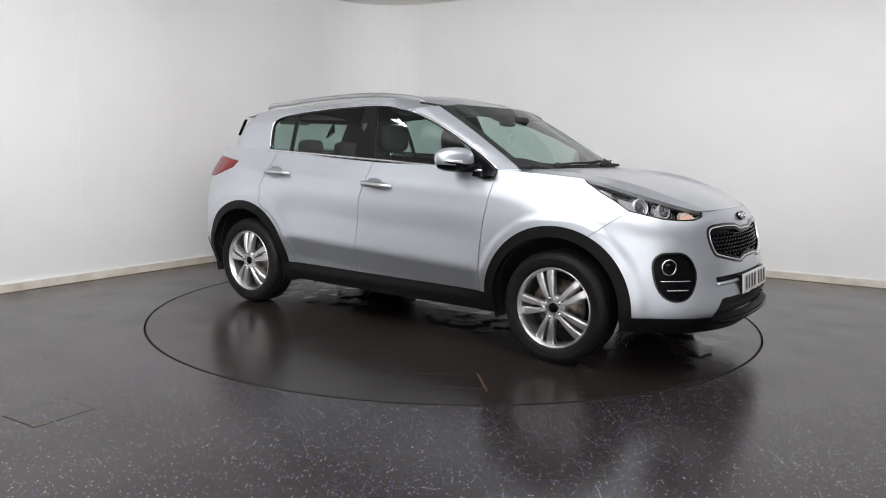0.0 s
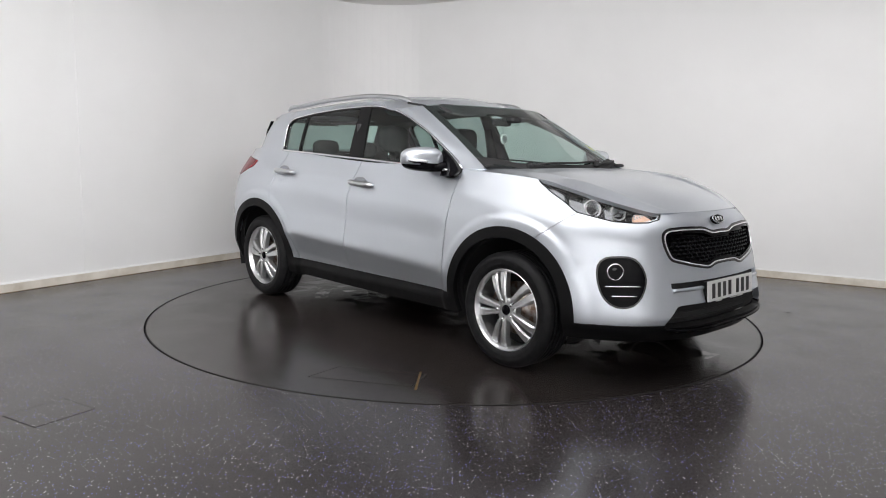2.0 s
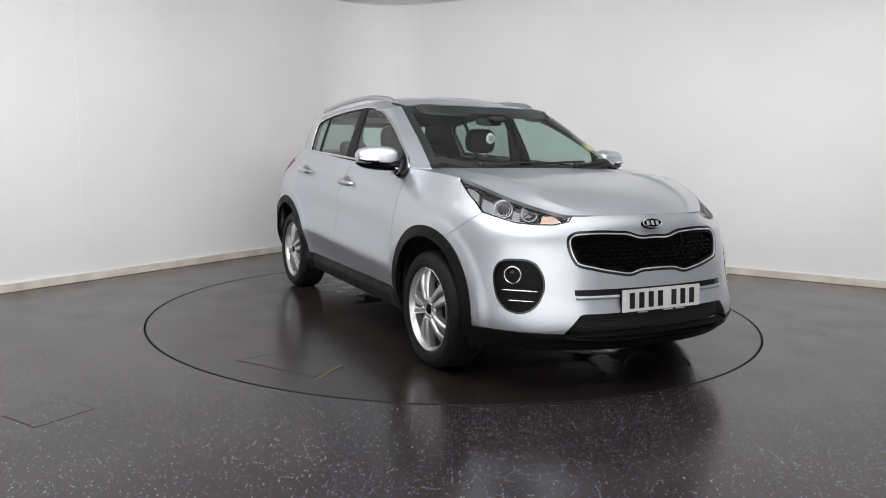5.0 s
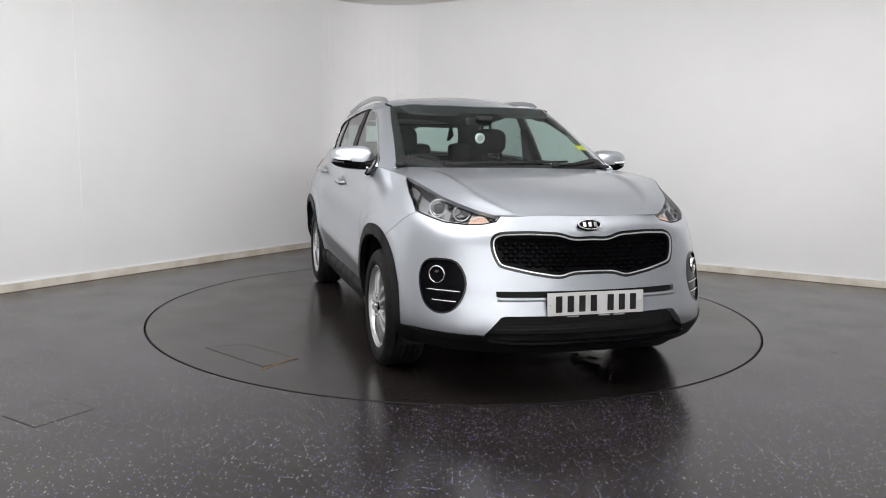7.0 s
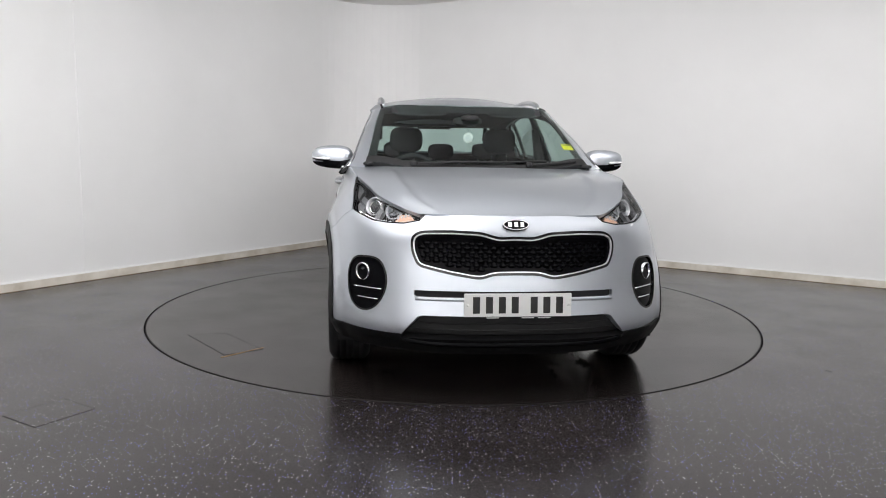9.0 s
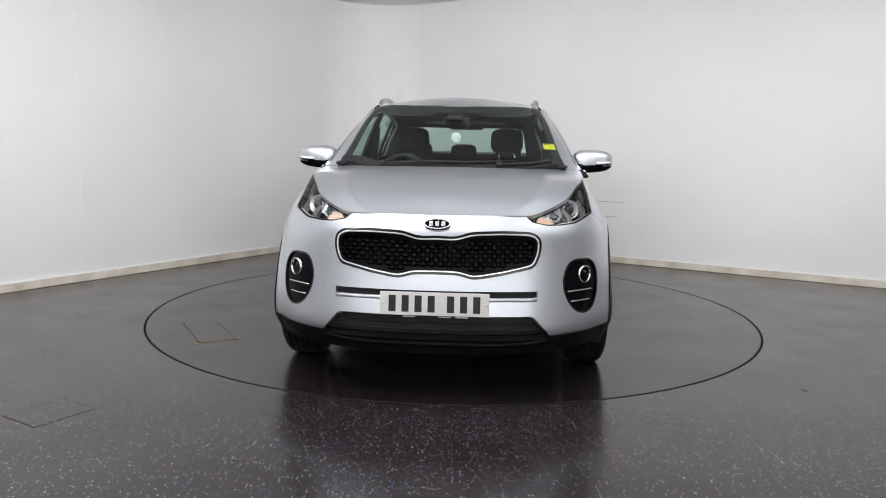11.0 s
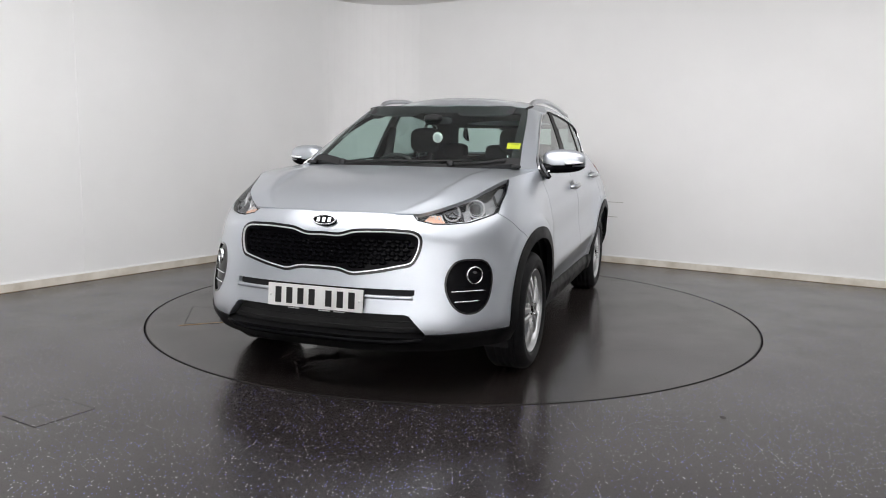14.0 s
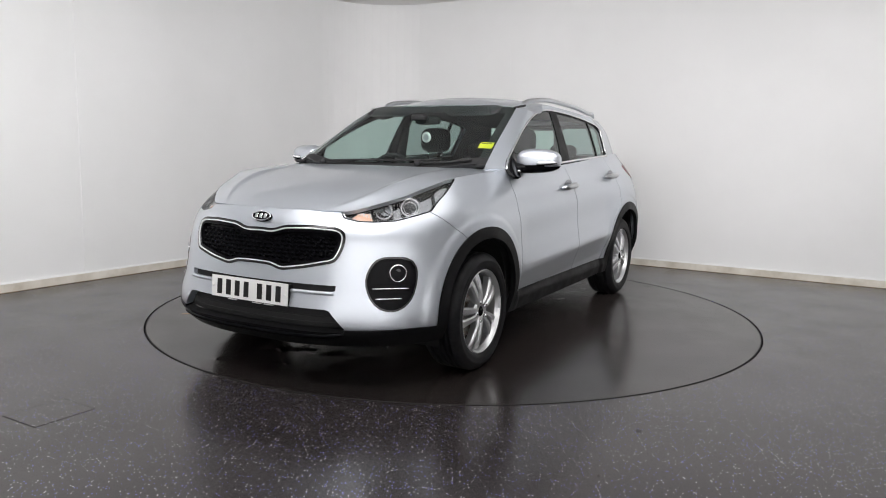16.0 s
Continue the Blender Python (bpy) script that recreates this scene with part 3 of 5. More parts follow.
def dense(outline, closed=True, step=0.03, soft=2):
    """An outline with more points and softened corners."""
    a = [Vector(p) for p in outline]
    pts = []
    for i in range(len(a) if closed else len(a) - 1):
        p, r = a[i], a[(i + 1) % len(a)]
        k = max(1, int((r - p).length / step))
        pts += [p + (r - p) * j / k for j in range(k)]
    if not closed:
        pts.append(a[-1])
    for _ in range(soft):
        n = len(pts)
        pts = [pts[i] if not closed and i in (0, n - 1) else (pts[i - 1] + pts[i] * 2 + pts[(i + 1) % n]) / 4 for i in range(n)]
    return pts


def flip(pts):
    return [Vector((p[0], -p[1], p[2])) for p in pts]


def lathe(bm, prof, n=48, m=None):
    """A profile of (radius, along) turned about the y axis."""
    rows = []
    for i in range(n):
        a = 2 * math.pi * i / n
        rows.append([bm.verts.new((r * math.cos(a), y, r * math.sin(a))) for r, y in prof])
    for i in range(n):
        a, b = rows[i], rows[(i + 1) % n]
        for k in range(len(prof) - 1):
            if prof[k][0] < 1e-6 and prof[k + 1][0] < 1e-6:
                continue
            bm.faces.new((a[k], a[k + 1], b[k + 1], b[k]))
    bmesh.ops.remove_doubles(bm, verts=bm.verts, dist=1e-6)
    if m is not None:
        bmesh.ops.transform(bm, matrix=m, verts=bm.verts)
    return bm


def blob(bm, centre, size, e=0.7, nu=28, nv=16, m=None, shape=None):
    """A rounded-box solid (e near 0 boxy, 1 an ellipsoid); shape(p) may move its points."""
    def pw(x, k):
        return math.copysign(abs(x) ** k, x)
    rows, made = [], []
    for j in range(nv + 1):
        f = -math.pi / 2 + math.pi * j / nv
        row = []
        for i in range(nu):
            a = 2 * math.pi * i / nu
            p = Vector((pw(math.cos(f), e) * pw(math.cos(a), e) * size[0], pw(math.cos(f), e) * pw(math.sin(a), e) * size[1], pw(math.sin(f), e) * size[2]))
            if shape:
                p = shape(p)
            if m is not None:
                p = m @ p
            row.append(bm.verts.new(p + Vector(centre)))
        rows.append(row)
        made += row
    for j in range(nv):
        for i in range(nu):
            k = (i + 1) % nu
            bm.faces.new((rows[j][i], rows[j][k], rows[j + 1][k], rows[j + 1][i]))
    bmesh.ops.remove_doubles(bm, verts=made, dist=1e-5)
    return bm


# ---- the car's materials ----
PAINT = material("silver_paint", (0.54, 0.565, 0.605), 0.365, 0.87, 0.65)
pn = noisy(PAINT, 900.0, 2.0)
pr = ramp(PAINT, pn, "Fac", [(0.3, (0.55, 0.585, 0.635)), (0.7, (0.65, 0.685, 0.74))])
wire(PAINT, pr, "Color", PAINT.node_tree.nodes["Principled BSDF"], "Base Color")
CLAD = material("black_plastic", (0.0065, 0.0065, 0.007), 0.46, spec=0.14)
bumpy(CLAD, 420.0, 0.15, 0.0008)
rough_vary(CLAD, 9.0, 0.40, 0.54)
GLOSS = material("gloss_black", (0.004, 0.004, 0.005), 0.06, spec=0.07)
PIANO = material("piano_black", (0.004, 0.004, 0.005), 0.05, spec=0.6)
MATT = material("matt_black", (0.008, 0.008, 0.009), 0.75)
CHROME = material("chrome", (0.82, 0.83, 0.85), 0.07, 1.0)
SATIN = material("satin_silver", (0.62, 0.63, 0.65), 0.28, 1.0)
ALLOY = material("alloy_silver", (0.66, 0.665, 0.68), 0.30, 0.85, 0.3)
vary(ALLOY, 14.0, (0.60, 0.605, 0.615), (0.68, 0.685, 0.70))
TYRE = material("tyre_rubber", (0.011, 0.011, 0.012), 0.50, spec=0.18)
# dark silver; on the doors it carries the shade of the handle recesses
CUP = material("dark_silver", (0.32, 0.33, 0.355), 0.32, 0.8)
vary(TYRE, 25.0, (0.008, 0.008, 0.009), (0.014, 0.014, 0.015))
bumpy(TYRE, 120.0, 0.2, 0.001)
DISC = material("brake_steel", (0.33, 0.30, 0.28), 0.38, 1.0)
vary(DISC, 30.0, (0.20, 0.13, 0.09), (0.42, 0.40, 0.38))
PLATE = material("plate_white", (0.80, 0.80, 0.79), 0.3, coat=0.4)
INK = material("plate_black", (0.01, 0.01, 0.01), 0.4)
AMBER = material("amber_lens", (0.80, 0.48, 0.34), 0.18, coat=0.3)
RED = material("red_lens", (0.20, 0.003, 0.008), 0.22, coat=0.1, spec=0.25)
CLEAR = material("clear_lens", (0.80, 0.82, 0.84), 0.10, 0.35, 0.8)
YELLOW = material("yellow_label", (0.78, 0.70, 0.03), 0.5)
CLOTH = material("dark_cloth", (0.020, 0.020, 0.022), 0.9)
vary(CLOTH, 60.0, (0.015, 0.015, 0.017), (0.030, 0.030, 0.032))
TRIMG = material("grey_trim", (0.035, 0.036, 0.038), 0.75)
LINER = material("headlining", (0.03, 0.03, 0.03), 0.9)
BRIGHT = material("bright_chrome", (0.86, 0.87, 0.89), 0.16, 0.5)
LAMPBLACK = material("lamp_housing", (0.055, 0.056, 0.06), 0.3, 0.3)
REFLEX = material("reflector_silver", (0.25, 0.255, 0.265), 0.33, 0.85)
BOWL = material("lamp_bowl", (0.09, 0.092, 0.098), 0.32, 0.5)
vary(BOWL, 55.0, (0.065, 0.067, 0.07), (0.12, 0.122, 0.13))


def glass_material(name, tint, gloss=1.0):
    m = bpy.data.materials.new(name)
    m.use_nodes = True
    nt = m.node_tree
    nt.nodes.remove(nt.nodes["Principled BSDF"])
    tr = nt.nodes.new("ShaderNodeBsdfTransparent")
    tr.inputs[0].default_value = (*tint, 1)
    gl = nt.nodes.new("ShaderNodeBsdfGlossy")
    gl.inputs["Roughness"].default_value = 0.015
    gl.inputs["Color"].default_value = (gloss, gloss, gloss, 1)
    lw = nt.nodes.new("ShaderNodeLayerWeight")
    lw.inputs[0].default_value = 0.5
    p5 = nt.nodes.new("ShaderNodeMath")
    p5.operation = "POWER"
    p5.inputs[1].default_value = 5.0
    nt.links.new(lw.outputs["Facing"], p5.inputs[0])
    fr = nt.nodes.new("ShaderNodeMath")
    fr.operation = "MULTIPLY_ADD"
    fr.inputs[1].default_value, fr.inputs[2].default_value = 0.9, 0.05
    nt.links.new(p5.outputs[0], fr.inputs[0])
    mx = nt.nodes.new("ShaderNodeMixShader")
    nt.links.new(fr.outputs[0], mx.inputs[0])
    nt.links.new(tr.outputs[0], mx.inputs[1])
    nt.links.new(gl.outputs[0], mx.inputs[2])
    nt.links.new(mx.outputs[0], nt.nodes["Material Output"].inputs[0])
    return m


GLASS = glass_material("tinted_glass", (0.66, 0.80, 0.76))
SCREEN = glass_material("windscreen_glass", (0.72, 0.82, 0.79))
REARGLASS = glass_material("rear_tinted_glass", (0.45, 0.55, 0.53))
LENS = glass_material("lamp_cover", (0.93, 0.94, 0.95), 0.45)

# ---- the car ----
car = tagged(new("car"), "silver five-door sport utility car with black cladding, parked on the turntable", "car")
WHEEL_Z, ARCH, ARCH_OUT = 0.328, 0.400, 0.463
low_grid, LKU, LKV, _, _ = skin(LOWER, 320, 104)
for x0 in (1.335, -1.335):  # soft flare of the panels round each wheel
    rr = np.hypot(low_grid[..., 0] - x0, low_grid[..., 2] - WHEEL_Z - .01)
    k = np.clip((.545 - rr) / .045, 0, 1)
    low_grid[..., 1] += .011 * k * k * (3 - 2 * k) * np.clip((low_grid[..., 1] - .74) / .1, 0, 1) * np.clip((.93 - low_grid[..., 2]) / .1, 0, 1)
# pressed lines along the doors: a low crease that rises to the tail with the panel tucked in below, and a soft shoulder
gx, gz = low_grid[..., 0], low_grid[..., 2]


def ramped(a):
    a = np.clip(a, 0, 1)
    return a * a * (3 - 2 * a)


crease = .525 - .048 * gx
door_zone = ramped((.93 - gx) / .20) * ramped((gx + 1.02) / .22)
below = np.clip((crease - gz) / .13, 0, 1.1)
below = np.where(below > .12, below - .06, below * below / .24)
tuck = -.023 * below * ramped((gz - .30) / .07)
hollow = -.014 * np.exp(-((gz - crease - .20) / .11) ** 2)
swell = .006 * np.exp(-((gz - crease - .012) / .05) ** 2)
low_grid[..., 1] += (tuck + hollow + swell) * door_zone
shoulder_z = .985 - .045 * gx
side_zone = ramped((1.30 - gx) / .30) * ramped((gx + 1.80) / .30)
low_grid[..., 1] += side_zone * (.003 * np.exp(-((gz - shoulder_z) / .035) ** 2) - .002 * np.exp(-((gz - shoulder_z + .075) / .04) ** 2))
low = triangles(low_grid)
SKIN = low


def radial(x0):
    return lambda p: np.hypot(p[:, 0] - x0, p[:, 2] - WHEEL_Z - 0.01)


def clad_line(p):
    return p[:, 2] - np.interp(p[:, 0], [-2.2, -1.8, -.85, .85, 1.8, 2.2], [.46, .42, .368, .362, .338, .333])


# wheel openings
for x0 in (1.335, -1.335):
    _, low = split(low, lambda p, r=radial(x0): r(p) - ARCH)
shell = low

# front openings
GRILLE = [(0, .803), (.09, .799), (.165, .823), (.32, .829), (.46, .824), (.505, .80), (.505, .73), (.475, .655), (.316, .620), (.174, .598), (.113, .620), (0, .622)]
GRILLE_ALL = GRILLE + [(-y, z) for y, z in reversed(GRILLE[1:-1])]
GRILLE_ALL = [tuple(p) for p in dense(GRILLE_ALL, True, 0.018, 2)]
INTAKE = [(-.45, .430), (.45, .430), (.475, .424), (.548, .340), (.548, .322), (-.548, .322), (-.475, .424)]
SLOT = [(-.49, .516), (.49, .516), (.49, .545), (-.49, .545)]
FOG = [(-.752, .683), (-.962, .688), (-1.024, .580), (-.997, .478), (-.955, .425), (-.855, .418), (-.784, .475), (-.750, .600)]
FOG_IN = [tuple(p) for p in dense([(-.880 + (s + .880) * .66, .555 + (z - .555) * .67) for s, z in FOG], True, 0.018, 3)]
LAMP = [(-1.097, .868), (-1.03, .852), (-.95, .851), (-.845, .857), (-.72, .885), (-.655, .900), (-.605, .946), (-.540, .992), (-.478, 1.050), (-.465, 1.2), (-1.15, 1.2), (-1.125, .93)]
TAIL = [(-1.55, 1.090), (-1.57, 1.055), (-1.81, .980), (-2.3, .965), (-2.3, 1.12), (-1.85, 1.118)]


def ahead(f, x0):
    return lambda p: np.maximum(f(p), x0 - p[:, 0])


grille_hole, low = carve(low, ahead(in_poly(GRILLE_ALL, front), 1.5))
intake_hole, low = carve(low, ahead(in_poly(INTAKE, front), 1.5))
slot_hole, low = carve(low, ahead(in_poly(SLOT, front), 1.5))
fog_hole, low = carve(low, ahead(in_poly(FOG_IN, oblique, 0.045), 1.5))
lamp_hole, low = carve(low, ahead(in_poly(LAMP, oblique), 1.2), 0.0015)
tail_hole, low = carve(low, lambda p: np.maximum(dist(TAIL, side(p), .008), p[:, 0] + 1.2), 0.0015)

# black cladding: wheel arches, sills and bumper feet
arch = {}
for key, x0 in (("f", 1.335), ("r", -1.335)):
    arch[key], low = carve(low, lambda p, r=radial(x0): r(p) - ARCH_OUT, 0.0)
skirts, low = carve(low, clad_line, 0.0)
nose_foot, skirts = carve(skirts, lambda p: 1.5 - p[:, 0])
tail_foot, sill = carve(skirts, lambda p: p[:, 0] + 1.5)
both("arch_cladding", arch["f"], CLAD, car, "black plastic front wheel-arch moulding", lift=0.005, thick=0.03)
both("arch_cladding", arch["r"], CLAD, car, "black plastic rear wheel-arch moulding", lift=0.005, thick=0.03)
both("sill_moulding", sill, CLAD, car, "black plastic sill moulding", lift=0.006, thick=0.03)
whole("front_lip", nose_foot, CLAD, car, "black plastic front lower bumper", lift=0.008, thick=0.04)
whole("rear_valance", tail_foot, CLAD, car, "black plastic rear lower bumper", lift=0.006, thick=0.03)

# doors
FRONT_DOOR = [(.895, 1.3), (.885, 1.10), (.853, .83), (.832, .63), (.828, .30), (-.182, .30), (-.180, .40), (-.170, .88), (-.130, 1.11), (-.12, 1.3)]
REAR_DOOR = [(-.12, 1.3), (-.130, 1.11), (-.170, .88), (-.180, .40), (-.182, .30), (-.80, .30), (-.815, .40), (-.85, .50), (-.985, .69), (-1.14, .785), (-1.172, .91), (-1.115, 1.14), (-1.11, 1.3)]
front_door, low = carve(low, in_poly(FRONT_DOOR, side), 0.0025)
rear_door, low = carve(low, in_poly(REAR_DOOR, side), 0.0025)
FDOORS = both("front_door", front_door, PAINT, car, "silver front door")
RDOORS = both("rear_door", rear_door, PAINT, car, "silver rear door")

# bumpers, wings and quarters
BUMPER = [(1.722, .899), (1.536, .756), (1.40, .65), (1.40, .1), (2.6, .1), (2.6, 1.3), (1.722, 1.3)]
bumper, low = carve(low, in_poly(BUMPER, side), 0.0018)
wing, low = carve(low, lambda p: 0.5 - p[:, 0])
tail_end, quarter = carve(low, lambda p: p[:, 0] + 1.93, 0.002)
tailgate, rear_bumper = carve(tail_end, lambda p: 0.74 - p[:, 2], 0.002)
FBUMPER = whole("front_bumper", bumper, PAINT, car, "silver front bumper", thick=0.045)
both("front_wing", wing, PAINT, car, "silver front wing")
both("rear_quarter", quarter, PAINT, car, "silver rear quarter panel")
whole("rear_bumper", rear_bumper, PAINT, car)
TAILGATE = whole("tailgate", tailgate, PAINT, car)

# dark structure behind the joints, and under the floor
whole("inner_shell", shell, MATT, car, "dark structure behind the panels", lift=-0.065, skirt=False)
bm = bmesh.new()
box(bm, -1.95, 1.80, -.62, .62, .24, .40, 0.03)
box(bm, -.93, .93, -.80, .80, .24, .42, 0.02)
part("underbody", bm, MATT, car, "black underbody")
for sy in (1, -1):
    for x0 in (1.335, -1.335):
        bm = bmesh.new()
        lathe(bm, [(.0, .52), (.425, .52), (.425, .86)], 40, pose(x0, 0, WHEEL_Z + .01))
        if sy < 0:
            bmesh.ops.transform(bm, matrix=Matrix.Diagonal((1, -1, 1, 1)), verts=bm.verts)
        bmesh.ops.delete(bm, geom=[f for f in bm.faces if f.calc_center_median().z < 0.22], context="FACES")
        part("wheel_liner", bm, MATT, car, "black wheel-arch liner", smooth=True)

# ---- bonnet and roof ----
bon = triangles(bonnet_grid(72, 70, 0.992)[::-1])
bon, _ = split(bon, lambda p: p[:, 0] - 2.056 + .07 * (p[:, 1] / .451) ** 2)
roof = triangles(roof_grid(30, 80)[::-1])
whole("bonnet", bon, PAINT, car, "silver bonnet with two low ridges", thick=0.02, lift=0.001)
whole("bonnet_underside", triangles(bonnet_grid(24, 50)[::-1]), MATT, car, "dark underside of the bonnet", lift=-0.03, skirt=False)
ROOF = whole("roof", roof, PAINT, car, "silver roof", thick=0.012)
whole("headlining", roof, LINER, car, "pale grey roof lining", lift=-0.05, skirt=False)


# ---- windscreen, side glass and pillars ----
UP = np.array(UPPER, float)
UKU = np.concatenate([[0], np.cumsum(np.linalg.norm(np.diff(UP.mean(0), axis=0), axis=1))])
UKV = np.concatenate([[0], np.cumsum(np.linalg.norm(np.diff(UP, axis=0), axis=2).mean(1))])


def upper_patch(u0, u1, nu, nv=48, v0=0.0, v1=1.0):
    g = along(UKU, np.swapaxes(UP, 0, 1), np.linspace(UKU[u0], UKU[u1], nu), square_ends)
    return along(UKV, np.swapaxes(g, 0, 1), np.linspace(v0, v1, nv) * UKV[-1])


ws_grid = upper_patch(0, 2, 50)
screen = triangles(ws_grid)
whole("windscreen", screen, SCREEN, car, "clear raked windscreen", thick=0.005)
# black printed border inside the screen
whole("screen_border", triangles(ws_grid[41:]), MATT, car, "black printed band along the screen's top", lift=-0.006, skirt=False)
both("screen_border", triangles(ws_grid[:, 45:]), MATT, car, "black printed band along the screen's side", lift=-0.006, skirt=False)
whole("cowl", triangles(ws_grid[:5]), MATT, car, "black plastic scuttle under the windscreen", lift=0.004, thick=0.03)

side_grid = upper_patch(2, 7, 210, 52, -0.07, 1.0)
sx, sz = side_grid[..., 0], side_grid[..., 2]


def ease(a):
    a = np.clip(a, 0, 1)
    return a * a * (3 - 2 * a)


flat = 1.2053 - .3841 * sz + .0099 * sx + .010 * (1 - ((sz - 1.30) / .20) ** 2)  # the side glass lies on one gently bowed sheet
w_flat = ease((.86 - sx) / .22) * ease((sx + 1.36) / .20) * ease((1.545 - sz) / .06)
w_flat = w_flat * ease((np.linspace(UKU[2], UKU[7], 210) - UKU[2] - .01) / (UKU[3] - UKU[2]))[None, :]
side_grid[..., 1] += (flat - side_grid[..., 1]) * w_flat
sides = triangles(side_grid)
WINDOW = [(-1.215, 1.0), (-1.220, 1.195), (-1.272, 1.39), (-1.255, 1.42), (-1.19, 1.440), (-.92, 1.475), (-.60, 1.500), (-.30, 1.510), (-.15, 1.508), (-.01, 1.490), (.13, 1.458), (.26, 1.415), (.48, 1.325), (.71, 1.205), (.81, 1.150), (.885, 1.098), (.88, 1.0)]
opening, frame_side = carve(sides, in_poly(WINDOW, side, 0.004))
_, frame_side = split(frame_side, lambda p: np.where(p[:, 0] > .62, p[:, 2] - 1.102, 1.0))
both("side_frame", frame_side, PAINT, car, "silver door frames and roof pillars", thick=0.02)
both("pillar_lining", frame_side, TRIMG, car, "grey pillar lining", lift=-0.035, skirt=False)
FGLASS = [(-.232, 1.6), (-.228, 1.49), (-.140, 1.13), (-.13, 1.0), (.66, 1.0), (.655, 1.6)]
RGLASS = [(-1.004, 1.6), (-1.004, 1.46), (-.972, 1.18), (-.97, 1.0), (-.31, 1.0), (-.313, 1.14), (-.348, 1.50), (-.35, 1.6)]
QGLASS = [(-1.4, 1.0), (-.995, 1.0), (-.997, 1.18), (-1.029, 1.46), (-1.03, 1.6), (-1.4, 1.6)]
glass_in, rim = carve(opening, in_poly(WINDOW, side, -0.012))
fg, rest = carve(glass_in, in_poly(FGLASS, side))
rg, rest = carve(rest, in_poly(RGLASS, side))
qg, rest = carve(rest, in_poly(QGLASS, side))
sail, posts = carve(rest, lambda p: 0.5 - p[:, 0])
both("window_seal", rim, MATT, car, "black rubber window seal", thick=0.012)
both("front_window", fg, GLASS, car, "green-tinted front door glass", lift=-0.004, thick=0.004)
both("rear_window", rg, REARGLASS, car, "green-tinted rear door glass", lift=-0.004, thick=0.004)
both("quarter_window", qg, REARGLASS, car, "small tinted quarter glass", lift=-0.004, thick=0.004)
bar, posts = carve(posts, lambda p: p[:, 0] + 0.7)
both("quarter_bar", bar, CLAD, car, "thin black bar before the quarter glass", lift=0.001, thick=0.02)
both("window_post", posts, CLAD, car, "black post between the side windows", lift=0.001, thick=0.02)
both("mirror_sail", sail, GLOSS, car, "gloss black triangle at the mirror's foot", lift=0.002, thick=0.02)

line = dense([(.885, 1.098), (.81, 1.150), (.71, 1.205), (.48, 1.325), (.26, 1.415), (.13, 1.458), (-.01, 1.490), (-.15, 1.508), (-.30, 1.510), (-.60, 1.500), (-.92, 1.475), (-1.19, 1.440), (-1.255, 1.42), (-1.272, 1.39), (-1.220, 1.195)], False, 0.04, 2)
trim = onto(sides, side, [tuple(p) for p in line], 0.004)
belt = onto(sides, side, [(.800 - i * 2.020 / 50, 1.090 + 0.097 * (i / 50) ** 0.9) for i in range(51)], 0.006)
for f in (lambda q: q, flip):
    part("window_trim", tube(bmesh.new(), f(trim), 0.0070, 6), CHROME, car, "chrome strip round the side windows", True)
    part("belt_trim", tube(bmesh.new(), f([p + Vector((0, 0.003, -0.004)) for p in belt]), 0.0088, 6), CHROME, car, "chrome strip under the side windows", True)

back = triangles(upper_patch(7, 8, 40))
BACKGLASS = [(-.62, 1.215), (.62, 1.215), (.56, 1.43), (-.56, 1.43)]
back_glass, back_frame = carve(back, in_poly(BACKGLASS, front, 0.02))
whole("back_window", back_glass, GLASS, TAILGATE, "tinted rear window", lift=-0.004, thick=0.004)
whole("tailgate_frame", back_frame, PAINT, TAILGATE, "silver frame of the rear window", thick=0.02)
whole("tailgate_lining", back_frame, TRIMG, TAILGATE, "grey inner lining", lift=-0.035, skirt=False)

# ---- roof spoiler ----
bm = bmesh.new()
out = [(-1.50, .50), (-1.50, -.50), (-1.72, -.515), (-1.80, -.47), (-1.86, 0), (-1.80, .47), (-1.72, .515)]
lo = [bm.verts.new((x, y, 1.46 if x > -1.6 else 1.448)) for x, y in out]
hi = [bm.verts.new((x, y, (1.512 if x > -1.6 else 1.462) - .02 * (abs(y) / .5) ** 2 + 0.014)) for x, y in out]
for i in range(len(out)):
    j = (i + 1) % len(out)
    bm.faces.new((lo[i], lo[j], hi[j], hi[i]))
bm.faces.new(lo[::-1])
bm.faces.new(hi)
bmesh.ops.bevel(bm, geom=list(bm.edges), offset=0.008, segments=2, affect="EDGES")
part("spoiler", bm, PAINT, car, "silver roof spoiler", True)
for sy in (1, -1):
    bm = bmesh.new()
    vs = [(-1.775, .530, 1.432), (-1.800, .530, 1.405), (-1.868, .530, 1.300), (-1.800, .556, 1.352)]
    a = [bm.verts.new((x, y * sy, z)) for x, y, z in vs]
    b = [bm.verts.new((x, (y - .03) * sy, z)) for x, y, z in vs]
    for i in range(4):
        j = (i + 1) % 4
        bm.faces.new((a[i], a[j], b[j], b[i]))
    bm.faces.new(a)
    bm.faces.new(b[::-1])
    part("spoiler_end", bm, GLOSS, car, "gloss black spoiler end plate")

# ---- roof rails ----
RAIL = [(.150, .572, 1.520), (.10, .572, 1.545), (-.02, .572, 1.568), (-.30, .575, 1.588), (-.60, .572, 1.583), (-.95, .566, 1.568), (-1.25, .556, 1.543), (-1.40, .548, 1.538), (-1.46, .545, 1.512)]
kr = np.arange(len(RAIL), dtype=float)
rail_pts = [Vector(p) for p in along(kr, np.array(RAIL), np.linspace(0, len(RAIL) - 1, 40))]
